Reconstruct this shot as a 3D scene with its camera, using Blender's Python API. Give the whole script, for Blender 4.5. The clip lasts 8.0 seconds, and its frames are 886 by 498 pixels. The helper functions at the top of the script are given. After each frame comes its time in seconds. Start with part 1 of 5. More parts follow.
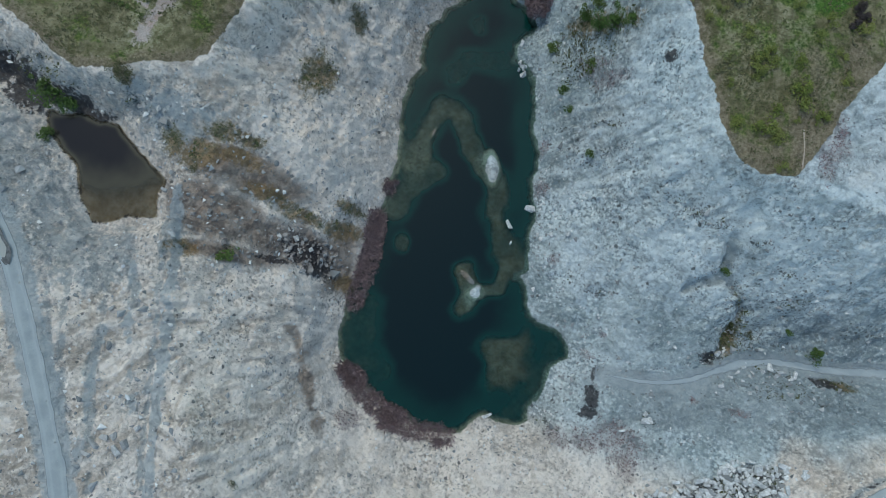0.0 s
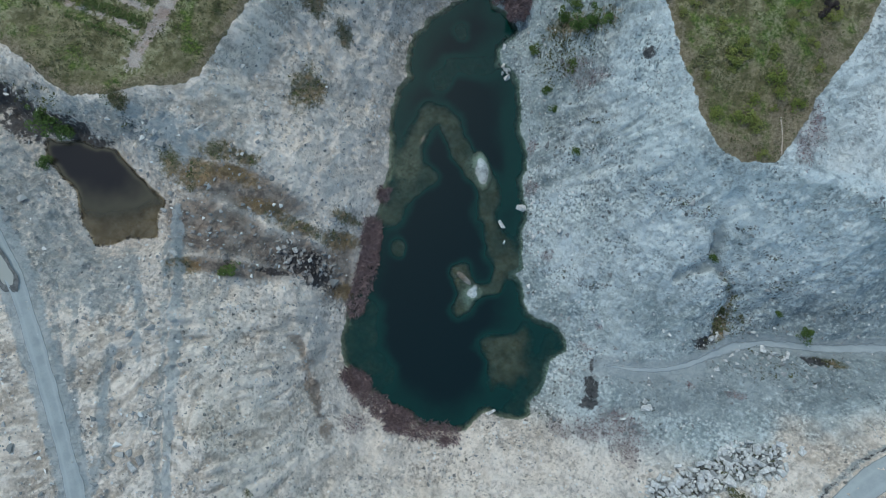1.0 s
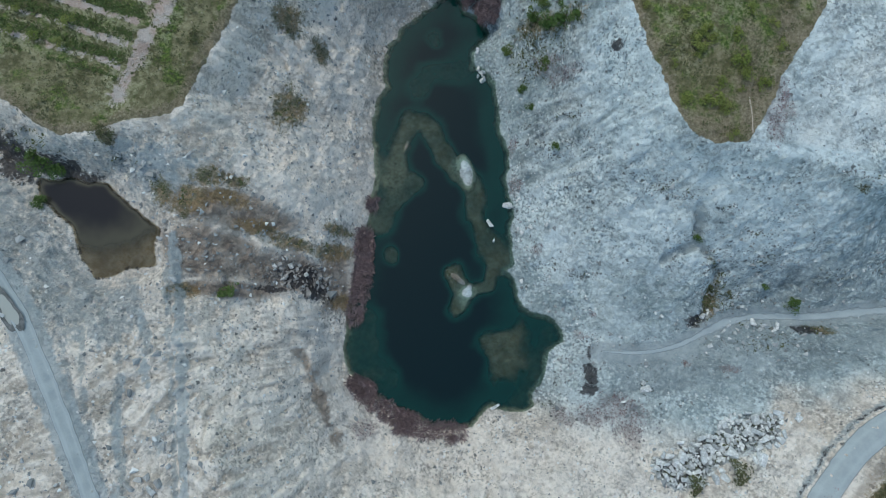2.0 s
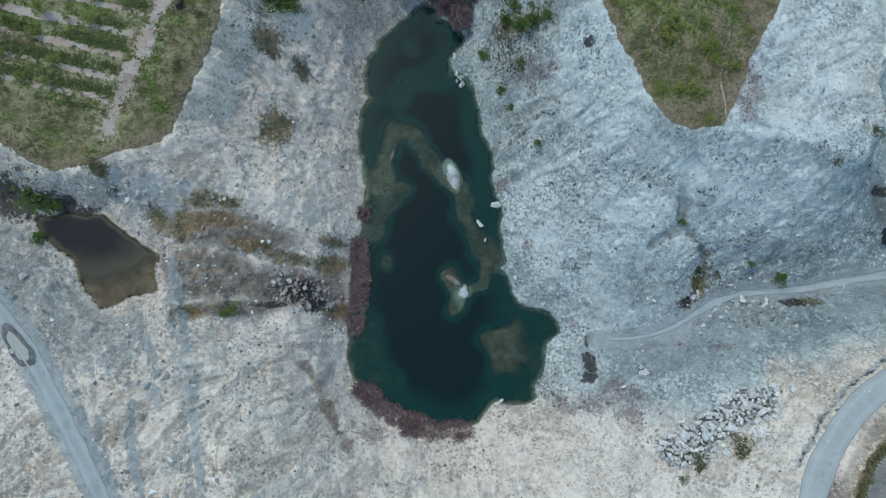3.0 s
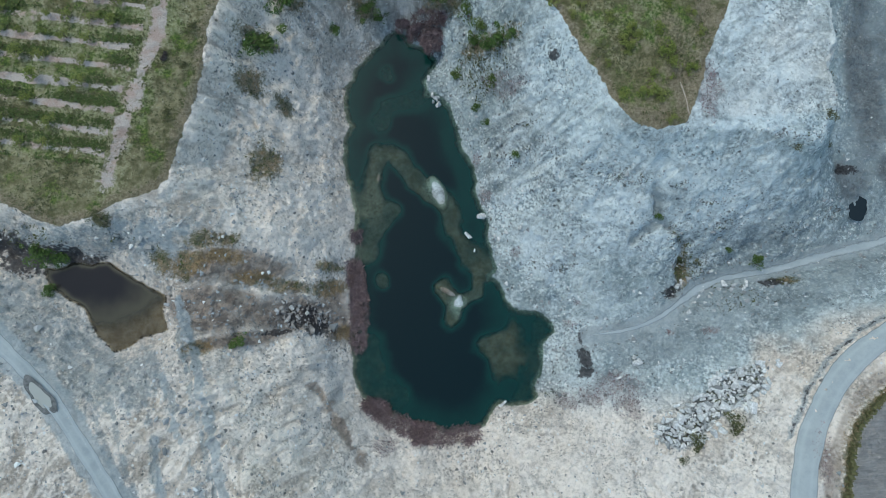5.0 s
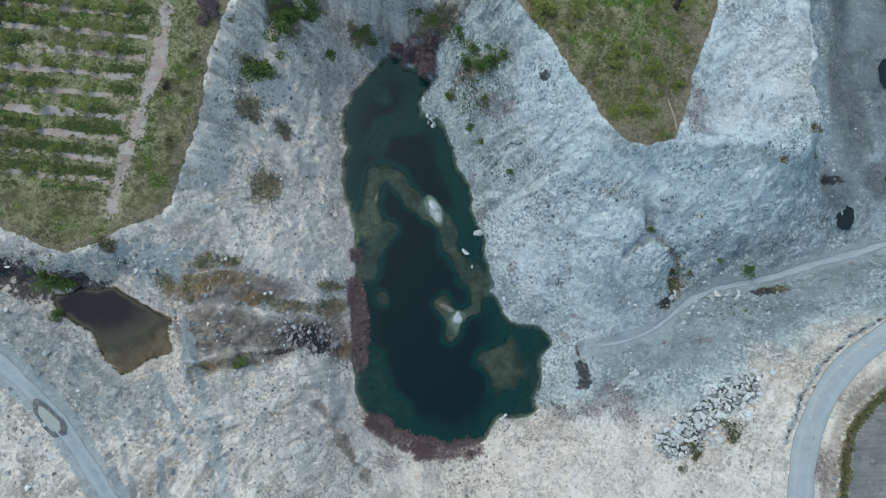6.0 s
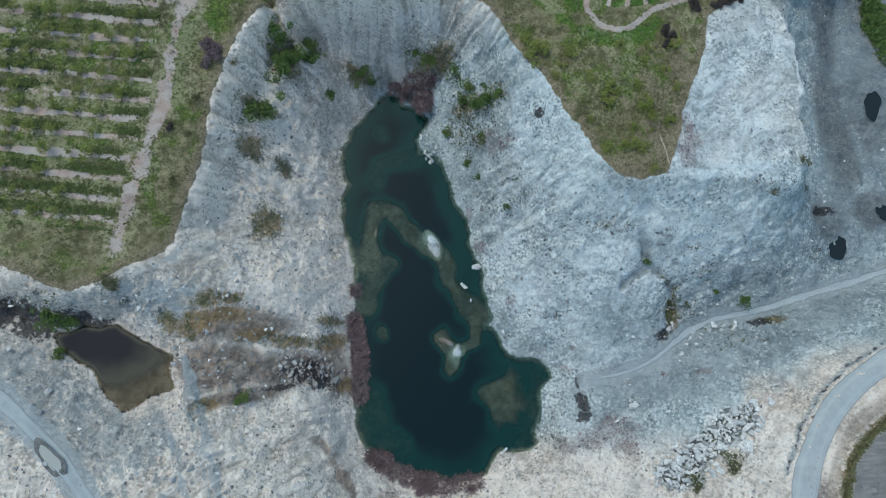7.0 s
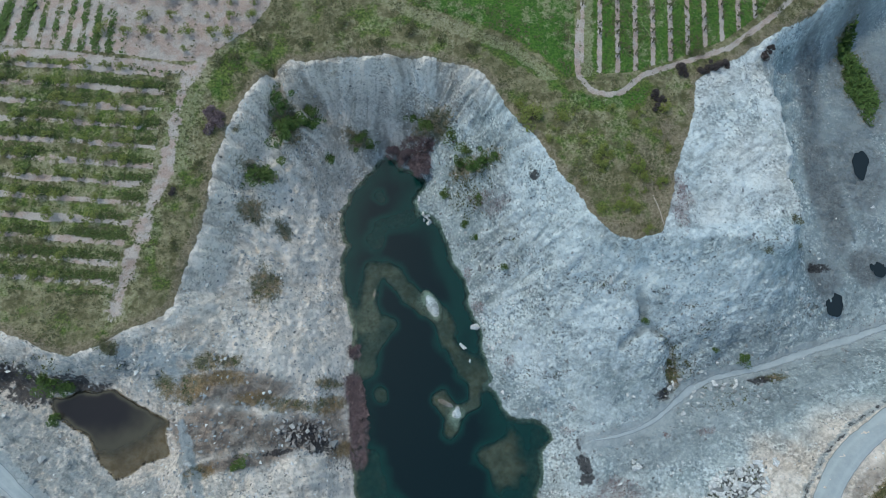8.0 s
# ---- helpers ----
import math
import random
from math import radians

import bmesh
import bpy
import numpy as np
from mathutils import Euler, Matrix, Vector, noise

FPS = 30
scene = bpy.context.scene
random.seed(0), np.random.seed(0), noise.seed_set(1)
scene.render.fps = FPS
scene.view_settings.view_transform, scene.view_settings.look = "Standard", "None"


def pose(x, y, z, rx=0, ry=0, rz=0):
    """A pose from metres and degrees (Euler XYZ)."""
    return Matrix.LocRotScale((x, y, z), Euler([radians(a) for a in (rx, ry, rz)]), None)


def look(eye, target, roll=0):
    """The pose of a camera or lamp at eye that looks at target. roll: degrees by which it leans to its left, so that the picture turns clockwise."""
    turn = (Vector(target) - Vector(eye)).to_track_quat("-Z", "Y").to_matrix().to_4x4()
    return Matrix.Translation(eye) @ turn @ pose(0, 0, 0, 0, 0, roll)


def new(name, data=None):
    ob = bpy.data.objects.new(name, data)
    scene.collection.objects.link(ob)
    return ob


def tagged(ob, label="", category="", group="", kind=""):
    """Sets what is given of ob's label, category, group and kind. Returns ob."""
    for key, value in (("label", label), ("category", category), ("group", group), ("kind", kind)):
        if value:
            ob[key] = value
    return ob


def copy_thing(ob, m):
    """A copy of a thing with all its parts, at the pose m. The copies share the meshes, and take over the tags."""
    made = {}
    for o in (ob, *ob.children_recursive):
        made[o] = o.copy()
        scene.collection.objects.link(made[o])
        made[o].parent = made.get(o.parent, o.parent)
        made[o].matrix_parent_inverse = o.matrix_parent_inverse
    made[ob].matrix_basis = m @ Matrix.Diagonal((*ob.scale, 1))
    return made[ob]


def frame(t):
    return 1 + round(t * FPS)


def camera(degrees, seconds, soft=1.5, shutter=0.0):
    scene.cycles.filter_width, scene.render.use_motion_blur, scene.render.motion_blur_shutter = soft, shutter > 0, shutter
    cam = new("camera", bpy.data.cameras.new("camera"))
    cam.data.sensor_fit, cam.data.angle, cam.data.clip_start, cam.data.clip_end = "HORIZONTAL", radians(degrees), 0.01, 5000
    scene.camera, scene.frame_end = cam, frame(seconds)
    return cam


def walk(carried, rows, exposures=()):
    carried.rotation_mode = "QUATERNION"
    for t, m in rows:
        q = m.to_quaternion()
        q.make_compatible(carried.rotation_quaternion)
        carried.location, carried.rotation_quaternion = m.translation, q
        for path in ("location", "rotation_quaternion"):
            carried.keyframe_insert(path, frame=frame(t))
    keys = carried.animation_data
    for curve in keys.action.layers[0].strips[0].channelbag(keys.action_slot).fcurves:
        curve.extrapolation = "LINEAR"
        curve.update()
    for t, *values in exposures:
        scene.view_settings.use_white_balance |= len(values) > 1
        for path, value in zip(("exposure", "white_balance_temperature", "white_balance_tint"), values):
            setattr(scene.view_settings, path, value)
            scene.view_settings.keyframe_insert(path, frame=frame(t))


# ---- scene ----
cam = camera(67.42, 8.0, soft=0.7)
walk(cam, [
    (0.0, pose(-0.57, -0.25, 126.73, 5.570, 0.10, 15.247)),
    (0.5, pose(-0.72, -0.32, 128.23, 5.638, 0.02, 14.218)),
    (1.0, pose(-0.68, -0.31, 129.75, 5.705, -0.02, 11.931)),
    (1.5, pose(-0.46, -0.26, 131.30, 5.766, -0.03, 9.407)),
    (3.0, pose(-0.10, -0.10, 135.91, 5.901, -0.10, 2.318)),
    (3.5, pose(0.00, -0.00, 137.51, 5.969, -0.10, 0.472)),
    (4.0, pose(0.20, 0.27, 138.97, 6.014, -0.07, -0.974)),
    (4.5, pose(0.37, 0.43, 140.50, 6.237, -0.03, -2.205)),
    (6.0, pose(0.73, 0.85, 145.13, 7.760, 0.06, -4.429)),
    (6.5, pose(0.80, 0.80, 146.22, 8.946, 0.09, -4.817)),
    (7.0, pose(0.80, 0.92, 146.96, 10.576, 0.07, -5.078)),
    (7.5, pose(0.94, 1.27, 147.63, 12.869, 0.08, -5.362)),
    (8.0, pose(0.94, 1.58, 148.09, 15.433, 0.07, -5.605)),
], [(0.0, 0.29, 6680, -4), (3.5, 0.54, 6830, -4), (8.0, 0.57, 6800, -3)])

# ---- light: an overcast evening sky and a wide, weak sun ----
SUN_ELEVATION, SUN_TURN = radians(59), radians(-42)
world = bpy.data.worlds.new("sky")
scene.world = world
world.use_nodes = True
sky = world.node_tree.nodes.new("ShaderNodeTexSky")
sky.sky_type, sky.sun_disc = "NISHITA", False
sky.sun_elevation, sky.sun_rotation = SUN_ELEVATION, SUN_TURN
sky.air_density, sky.dust_density = 1.0, 1.0
world.node_tree.links.new(sky.outputs[0], world.node_tree.nodes["Background"].inputs[0])
world.node_tree.nodes["Background"].inputs[1].default_value = 0.15
sun = new("sun", bpy.data.lights.new("sun", "SUN"))
sun.data.energy, sun.data.angle, sun.data.color = 0.8, radians(10), (1.0, 0.96, 0.92)
sun.matrix_world = look((0, 0, 0), (-math.sin(SUN_TURN) * math.cos(SUN_ELEVATION), -math.cos(SUN_TURN) * math.cos(SUN_ELEVATION), -math.sin(SUN_ELEVATION)))

# ---- materials ----


class Nodes:
    """Short forms for building a node material."""

    def __init__(self, name, rough=0.9):
        self.material = bpy.data.materials.new(name)
        self.material.use_nodes = True
        self.tree = self.material.node_tree
        self.bsdf = self.tree.nodes["Principled BSDF"]
        self.bsdf.inputs["Roughness"].default_value = rough
        self.bsdf.inputs["Specular IOR Level"].default_value = 0.25

    def add(self, kind, **values):
        node = self.tree.nodes.new("ShaderNode" + kind)
        for key, value in values.items():
            node.inputs[key.replace("_", " ")].default_value = value
        return node

    def link(self, a, b):
        self.tree.links.new(a, b)

    def put(self, value, socket):
        if isinstance(value, bpy.types.NodeSocket):
            self.link(value, socket)
        else:
            socket.default_value = value

    def place(self):
        return self.add("NewGeometry").outputs["Position"]

    def noise(self, scale, detail=4.0, rough=0.6, stretch=None, distort=0.0):
        node = self.add("TexNoise", Scale=scale, Detail=detail, Roughness=rough, Distortion=distort)
        if stretch:
            m = self.add("Mapping", Scale=stretch)
            self.link(self.place(), m.inputs[0])
            self.link(m.outputs[0], node.inputs["Vector"])
        else:
            self.link(self.place(), node.inputs["Vector"])
        return node.outputs["Fac"]

    def attribute(self, name):
        node = self.add("Attribute")
        node.attribute_name = name
        return node.outputs["Fac"]

    def math(self, op, a, b=0.0):
        node = self.add("Math")
        node.operation = op
        self.put(a, node.inputs[0])
        self.put(b, node.inputs[1])
        return node.outputs[0]

    def span(self, value, low, high, to_low=0.0, to_high=1.0):
        node = self.add("MapRange")
        node.interpolation_type = "SMOOTHSTEP"
        self.put(value, node.inputs["Value"])
        for n, v in zip(("From Min", "From Max", "To Min", "To Max"), (low, high, to_low, to_high)):
            node.inputs[n].default_value = v
        return node.outputs[0]

    def mix(self, fac, a, b, blend="MIX"):
        node = self.add("Mix")
        node.data_type, node.blend_type = "RGBA", blend
        self.put(fac, node.inputs["Factor"])
        for value, socket in ((a, node.inputs[6]), (b, node.inputs[7])):
            self.put((*value, 1.0) if isinstance(value, tuple) and len(value) == 3 else value, socket)
        return node.outputs[2]

    def ragged(self, mask, grain, edge=0.22):
        """A mask with a torn edge: the mask plus noise, cut sharply."""
        return self.span(self.math("ADD", mask, self.math("MULTIPLY", self.math("SUBTRACT", grain, 0.5), 2.4)), 0.5 - edge, 0.5 + edge)

    def colour(self, value):
        self.put((*value, 1.0) if isinstance(value, tuple) else value, self.bsdf.inputs["Base Color"])
        return self

    def bump(self, height, strength, distance):
        node = self.add("Bump", Strength=strength, Distance=distance)
        self.link(height, node.inputs["Height"])
        self.link(node.outputs[0], self.bsdf.inputs["Normal"])
        return self


# ---- the lie of the land: lines of known height ----
WEST_SHORE = [(-5.9, 67.1), (-8.8, 65.3), (-12.0, 62.1), (-15.2, 59.0), (-17.8, 54.6), (-18.8, 51.5), (-18.6, 48.3), (-17.5, 45.1), (-19.0, 42.6), (-19.3, 38.2), (-18.9, 33.8), (-17.8, 30.1), (-17.0, 26.3),
              (-17.6, 21.5), (-17.2, 18.4), (-18.0, 15.4), (-18.6, 10.6), (-19.0, 4.7), (-19.4, -2.4), (-18.9, -5.4), (-19.1, -8.3), (-18.6, -11.4), (-16.8, -13.8), (-13.8, -16.8), (-9.6, -18.8), (-4.9, -20.1),
              (0.3, -21.9), (5.6, -21.7)]
EAST_SHORE = [(8.3, -20.8), (9.8, -18.1), (11.5, -16.3), (14.0, -17.1), (16.9, -17.0), (19.3, -15.9), (20.0, -15.0), (19.0, -14.4), (19.3, -12.7), (20.5, -11.0), (21.4, -8.7), (21.1, -5.7), (21.7, -4.0), (24.2, -2.3),
              (23.7, -1.1), (22.6, 1.5), (20.3, 2.6), (17.9, 2.6), (15.0, 3.9), (14.2, 5.8), (13.8, 7.6), (12.3, 9.7), (10.9, 10.1), (13.2, 11.8), (12.5, 14.2), (11.7, 16.7), (11.3, 19.1), (11.4, 22.2), (10.6, 24.7),
              (9.5, 27.8), (9.4, 30.3), (10.1, 31.0), (9.5, 32.7), (8.7, 35.9), (6.9, 38.5), (6.5, 42.3), (5.7, 45.4), (4.9, 48.6), (3.1, 50.6), (1.3, 52.0), (-0.2, 51.4), (-0.4, 54.6), (0.9, 56.5), (2.2, 57.7),
              (2.6, 59.6), (1.0, 61.0), (-0.8, 62.6), (-3.2, 63.8)]
SHORE = WEST_SHORE + EAST_SHORE
WEST_RIM_NORTH = [(-23.1, 78.9), (-29.8, 75.6), (-34.2, 69.8), (-36.8, 63.6), (-39.1, 57.6), (-40.6, 50), (-43.2, 41.9), (-45.8, 34.5), (-46.6, 29.0)]
WEST_RIM_SOUTH = [(-46.6, 29.0), (-48.6, 26.9), (-54.7, 24.9), (-59.4, 22.6), (-64.7, 21.3), (-68.2, 22.6), (-74.2, 25.4), (-80, 27.8), (-100, 33), (-140, 36)]
WEST_RIM = WEST_RIM_NORTH + WEST_RIM_SOUTH[1:]
NORTH_RIM = [(-23.1, 78.2), (-18.1, 77.9), (-11, 78.3), (-2.8, 77.9), (5.3, 76.7), (13.3, 73.9), (18.5, 68.8), (20.7, 62.8), (24.6, 57.4),
             (29.5, 47.8), (33.8, 39.7), (37.4, 34.8), (41.6, 33.8), (47.2, 34.6)]
EAST_RIM = [(47.2, 34.6), (54.1, 34), (63.8, 32.5), (71, 30.1), (74.5, 35.5), (75.1, 44.9), (76.6, 53.4), (75.8, 59.8), (74, 66)]
NORTHEAST_RIM = [(60, 66.5), (70.2, 71.4), (81.4, 77.2), (90.9, 82), (104, 90), (140, 110)]
POND = [(-71.5, 14.6), (-65.9, 15.8), (-60.3, 15.4), (-55.6, 12.2), (-49.5, 8.6), (-49.8, 4.8), (-49.2, 2.3), (-52.5, 1.6), (-57.0, -0.9), (-59.0, -0.8), (-61.0, 1.2), (-63.1, 3.8), (-64.7, 7.4), (-67.8, 9.6), (-71.2, 11.4)]
POND_LEVEL = 21.0
WEST_ROAD = [(-140, 40), (-112, 28), (-92, 15), (-80, 5.5), (-74.3, 0.6), (-70.2, -3.5), (-65.5, -8.8), (-61.9, -14.2), (-58.3, -19.6), (-54.3, -26), (-49.5, -33.6), (-46.3, -39.5), (-41.5, -52), (-36, -85)]
DITCH = [(-48.5, 7.7), (-47, 1.9), (-44.6, -6.7), (-42.1, -15.2), (-40.3, -22.6), (-37, -34), (-33, -48)]
EAST_ROAD = [(150, 8), (112, 4), (96, 0.5), (85.3, -4.7), (79.7, -7.2), (73.6, -11.8), (69.6, -16.7), (65.9, -23.3), (63.6, -31.1), (62.2, -42), (60.5, -85)]
TRACK = [(150, 30), (118, 19), (94.8, 13.4), (88.5, 12), (79.4, 10.4), (70.5, 8.2), (63.3, 7.6), (57.5, 6.7), (52.3, 4.4), (48.8, 1.6), (44.5, -1), (38.6, -2.7), (30.5, -3.2)]

# Each line: its points and its height at the first and the last of them.
BREAKS = [
    (SHORE + SHORE[:1], 0.0, 0.0),
    (WEST_RIM_NORTH, 26.0, 26.5),
    (WEST_RIM_SOUTH[:3], 26.5, 29.0),
    (WEST_RIM_SOUTH[2:], 29.0, 29.8),
    (NORTH_RIM, 26.0, 25.0),
    (EAST_RIM, 25.0, 24.0),
    (NORTHEAST_RIM, 24.5, 22.0),
    (POND + POND[:1], POND_LEVEL, POND_LEVEL),
    (WEST_ROAD, 24.5, 32.0),
    (DITCH, 22.0, 30.0),
    ([(-97, 22), (-85, 19), (-76, 17), (-71.5, 14)], 23.0, 21.2),
    (EAST_ROAD, 17.0, 20.0),
    (TRACK, 7.0, 2.5),
    ([(-34, -24), (-24, -40), (-20, -80)], 29.0, 30.0),
    ([(-45, -1), (-38.7, -1.5), (-31.6, -2), (-26, -6)], 20.0, 10.0),
    ([(-26, -6), (-22.5, -14), (-17, -22), (-9, -28)], 10.0, 5.5),
    ([(-9, -28), (0, -31), (12, -27), (24, -22)], 5.5, 5.0),
    ([(-20, -44), (10, -46), (40, -40)], 24.0, 17.0),
    ([(-44, 12), (-36, 12), (-28, 12), (-23, 12)], 23.0, 6.0),
    ([(-46, 20), (-36, 21), (-28, 20)], 24.0, 12.0),
    ([(39, -22), (48, -21), (58, -11)], 10.0, 9.5),
    ([(30, -9), (42, -10), (54, -4)], 3.0, 6.5),
    ([(20, 32), (19, 22), (22, 10)], 5.0, 3.0),
    ([(8, 60), (10, 50), (13, 40)], 5.0, 4.0),
    ([(-6, 72), (4, 68), (9, 63)], 6.0, 6.0),
    ([(-27, 77), (-26.8, 72.7), (-26, 68), (-29.5, 63.8), (-31.4, 57)], 21.0, 15.0),
    ([(-28.5, 70), (-31.2, 63.5), (-34.2, 56), (-35.6, 48.5), (-38.2, 40.5), (-41, 33)], 17.0, 17.5),
    ([(-21, 73), (-12, 73.3), (-4, 73), (4, 71.5), (10.5, 69), (15, 64)], 13.0, 14.0),
    ([(82, 24.5), (80.5, 32), (80.5, 44), (82, 55), (81, 63)], 10.0, 11.0),
    ([(84, 72.5), (91, 76.5), (98, 80.5)], 13.0, 13.0),
    ([(47, 8), (55, 10.5), (67, 12.5), (78, 16)], 5.0, 7.0),
    ([(82, 27.7), (88, 37.5), (91.7, 50.7), (93.2, 61.9), (95, 74), (112, 84), (140, 96)], 8.0, 9.0),
    ([(104, 20), (108, 45), (112, 66), (140, 80)], 8.0, 9.0),
    ([(118, 30), (124, 50), (130, 70)], 15.0, 15.0),
    ([(70, -30), (76, -20), (90, -14), (130, -10)], 21.0, 20.0),
    ([(-140, 60), (-90, 70), (-60, 70), (-48, 60)], 30.0, 26.5),
    ([(-140, 135), (-60, 135), (0, 130), (60, 130), (140, 135)], 30.0, 26.0),
    ([(-30, 90), (0, 92), (30, 86), (50, 78)], 26.5, 25.5),
    ([(-140, -80), (-140, 30)], 33.0, 28.0),
    ([(-90, -20), (-80, -40), (-70, -80)], 32.0, 36.0),
    ([(-140, -85), (-60, -85), (20, -85), (60, -85), (140, -85)], 36.0, 22.0),
    ([(145, -85), (145, 0)], 22.0, 18.0),
    ([(145, 34), (145, 80)], 9.0, 10.0),
    ([(145, 112), (145, 135)], 23.0, 26.0),
]


def densely(points, step):
    """Points along a line, a step apart, and how far along each lies, from 0 to 1."""
    p = np.array(points, float)
    s = np.r_[0, np.cumsum(np.hypot(*np.diff(p, axis=0).T))]
    at = np.linspace(0, s[-1], max(2, int(s[-1] / step) + 1))
    return np.stack([np.interp(at, s, p[:, 0]), np.interp(at, s, p[:, 1])], 1), at / s[-1]


def edge_distance(x, y, points, closed=True):
    """How far the places lie from a line; within a closed one the distance is negative."""
    p = np.array(points, float)
    ends = zip(p, np.roll(p, -1, 0)) if closed else zip(p[:-1], p[1:])
    best, inside = np.full(x.shape, 1e9), np.zeros(x.shape, bool)
    for (ax, ay), (bx, by) in ends:
        dx, dy = bx - ax, by - ay
        k = np.clip(((x - ax) * dx + (y - ay) * dy) / (dx * dx + dy * dy + 1e-9), 0, 1)
        best = np.minimum(best, np.hypot(x - ax - k * dx, y - ay - k * dy))
        if closed and ay != by:
            inside ^= ((ay > y) != (by > y)) & (x < (bx - ax) * (y - ay) / (by - ay) + ax)
    return np.where(inside, -best, best) if closed else best


def net_distance(points, closed=True):
    """The same over the whole land, worked out on a coarser net."""
    nx, ny = axis(-98.0, 112.0, 0.8, 2600), axis(-52.0, 112.0, 0.8, 2600)
    coarse = edge_distance(*np.meshgrid(nx, ny), points, closed)
    return sample(coarse, np.interp(gx, nx, np.arange(len(nx))), np.interp(gy, ny, np.arange(len(ny))))


def smooth(v, low, high):
    k = np.clip((v - low) / (high - low), 0, 1)
    return k * k * (3 - 2 * k)


def sample(field, u, v):
    """A field between its grid places, at rows v and columns u."""
    h, w = field.shape
    u, v = np.clip(u, 0, w - 1.001), np.clip(v, 0, h - 1.001)
    i, j = u.astype(int), v.astype(int)
    a, b = u - i, v - j
    return (field[j, i] * (1 - a) + field[j, i + 1] * a) * (1 - b) + (field[j + 1, i] * (1 - a) + field[j + 1, i + 1] * a) * b


def grain(x, y, size, seed, octaves=4, fall=0.5):
    """Cloudy noise from -1 to 1 with features of the given size in metres."""
    lattice = np.random.RandomState(seed).uniform(-1, 1, (256, 256))
    total, weight, amp = np.zeros(np.shape(x)), 0.0, 1.0
    for o in range(octaves):
        u, v = x / size * 2**o + 17.3 * o, y / size * 2**o + 41.7 * o
        i, j = np.floor(u).astype(int), np.floor(v).astype(int)
        a, b = u - i, v - j
        a, b = a * a * (3 - 2 * a), b * b * (3 - 2 * b)
        i0, i1, j0, j1 = i % 256, (i + 1) % 256, j % 256, (j + 1) % 256
        total += amp * ((lattice[j0, i0] * (1 - a) + lattice[j0, i1] * a) * (1 - b) + (lattice[j1, i0] * (1 - a) + lattice[j1, i1] * a) * b)
        weight, amp = weight + amp, amp * fall
    return total / weight * 1.6


X0, X1, Y0, Y1 = -140.0, 145.0, -85.0, 135.0


def relax():
    """Heights that span the lines evenly, as a stretched skin would, on a grid 1.25 m wide."""
    skin = None
    for step, rounds in ((5.0, 500), (2.5, 300), (1.25, 220)):
        w, h = int(round((X1 - X0) / step)) + 1, int(round((Y1 - Y0) / step)) + 1
        total, count = np.zeros((h, w)), np.zeros((h, w))
        for points, first, last in BREAKS:
            p, k = densely(points, step / 3)
            i, j = np.rint((p[:, 0] - X0) / step).astype(int), np.rint((p[:, 1] - Y0) / step).astype(int)
            ok = (i >= 0) & (i < w) & (j >= 0) & (j < h)
            np.add.at(total, (j[ok], i[ok]), (first + (last - first) * k)[ok])
            np.add.at(count, (j[ok], i[ok]), 1)
        held = count > 0
        gx, gy = np.meshgrid(np.arange(w) * step, np.arange(h) * step)
        z = np.full((h, w), 18.0) if skin is None else sample(skin, gx / (2 * step), gy / (2 * step))
        z[held] = (total / np.maximum(count, 1))[held]
        for _ in range(rounds):
            p = np.pad(z, 1, mode="edge")
            z = np.where(held, z, (p[:-2, 1:-1] + p[2:, 1:-1] + p[1:-1, :-2] + p[1:-1, 2:]) / 4)
        skin = z
    p = np.pad(skin, 1, mode="edge")
    return skin * 0.6 + (p[:-2, 1:-1] + p[2:, 1:-1] + p[1:-1, :-2] + p[1:-1, 2:]) * 0.1


SKIN = relax()


def axis(low, high, step, far):
    """Even steps across the quarry, then ever longer ones out to the horizon."""
    core, out = np.arange(low, high + step / 2, step), []
    d, s = 0.0, step
    while d < far:
        s *= 1.35
        d += s
        out.append(d)
    return np.r_[low - np.array(out)[::-1], core, high + np.array(out)]


GRID = 0.25
ax_x, ax_y = axis(-96.0, 108.0, GRID, 2600), axis(-50.0, 98.0, GRID, 2600)
gx, gy = np.meshgrid(ax_x, ax_y)
height = sample(SKIN, (gx - X0) / 1.25, (gy - Y0) / 1.25)
far_off = smooth(np.maximum.reduce([-110 - gx, gx - 120, -60 - gy, gy - 120]), 0, 120)
height = height + far_off * (grain(gx, gy, 300, 3) * 12 + 4)

# Distances that shape and clothe the ground.
d_shore = net_distance(SHORE)
d_shore += grain(gx, gy, 1.8, 5, 4, 0.65) * 0.42
d_pond = net_distance(POND) + grain(gx, gy, 3.0, 6, 3) * 0.4
PLATEAU_TIP = [(60, 66.5), (58.5, 60), (55, 53), (51.5, 46), (49.5, 40), (47.2, 34.6)]
GREEN = WEST_RIM[::-1] + NORTH_RIM + PLATEAU_TIP[::-1] + NORTHEAST_RIM + [(2600, 110), (2600, 2800), (-2600, 2800), (-2600, 36)]
d_green = net_distance(GREEN) + grain(gx, gy, 4.0, 7, 4) * 0.45
d_wroad = net_distance(WEST_ROAD, False)
d_eroad = net_distance(EAST_ROAD, False)
d_track = net_distance(TRACK, False)
d_ditch = net_distance(DITCH, False)

# Rills that run down the slopes: noise drawn out along the fall line.
fall_y, fall_x = np.gradient(SKIN, 1.25)
sx, sy = sample(fall_x, (gx - X0) / 1.25, (gy - Y0) / 1.25), sample(fall_y, (gx - X0) / 1.25, (gy - Y0) / 1.25)
steep = np.hypot(sx, sy)
seedling = np.random.RandomState(11).uniform(-1, 1, (1200, 1400))
size = steep + 0.03
down_x, down_y = sx / size, sy / size
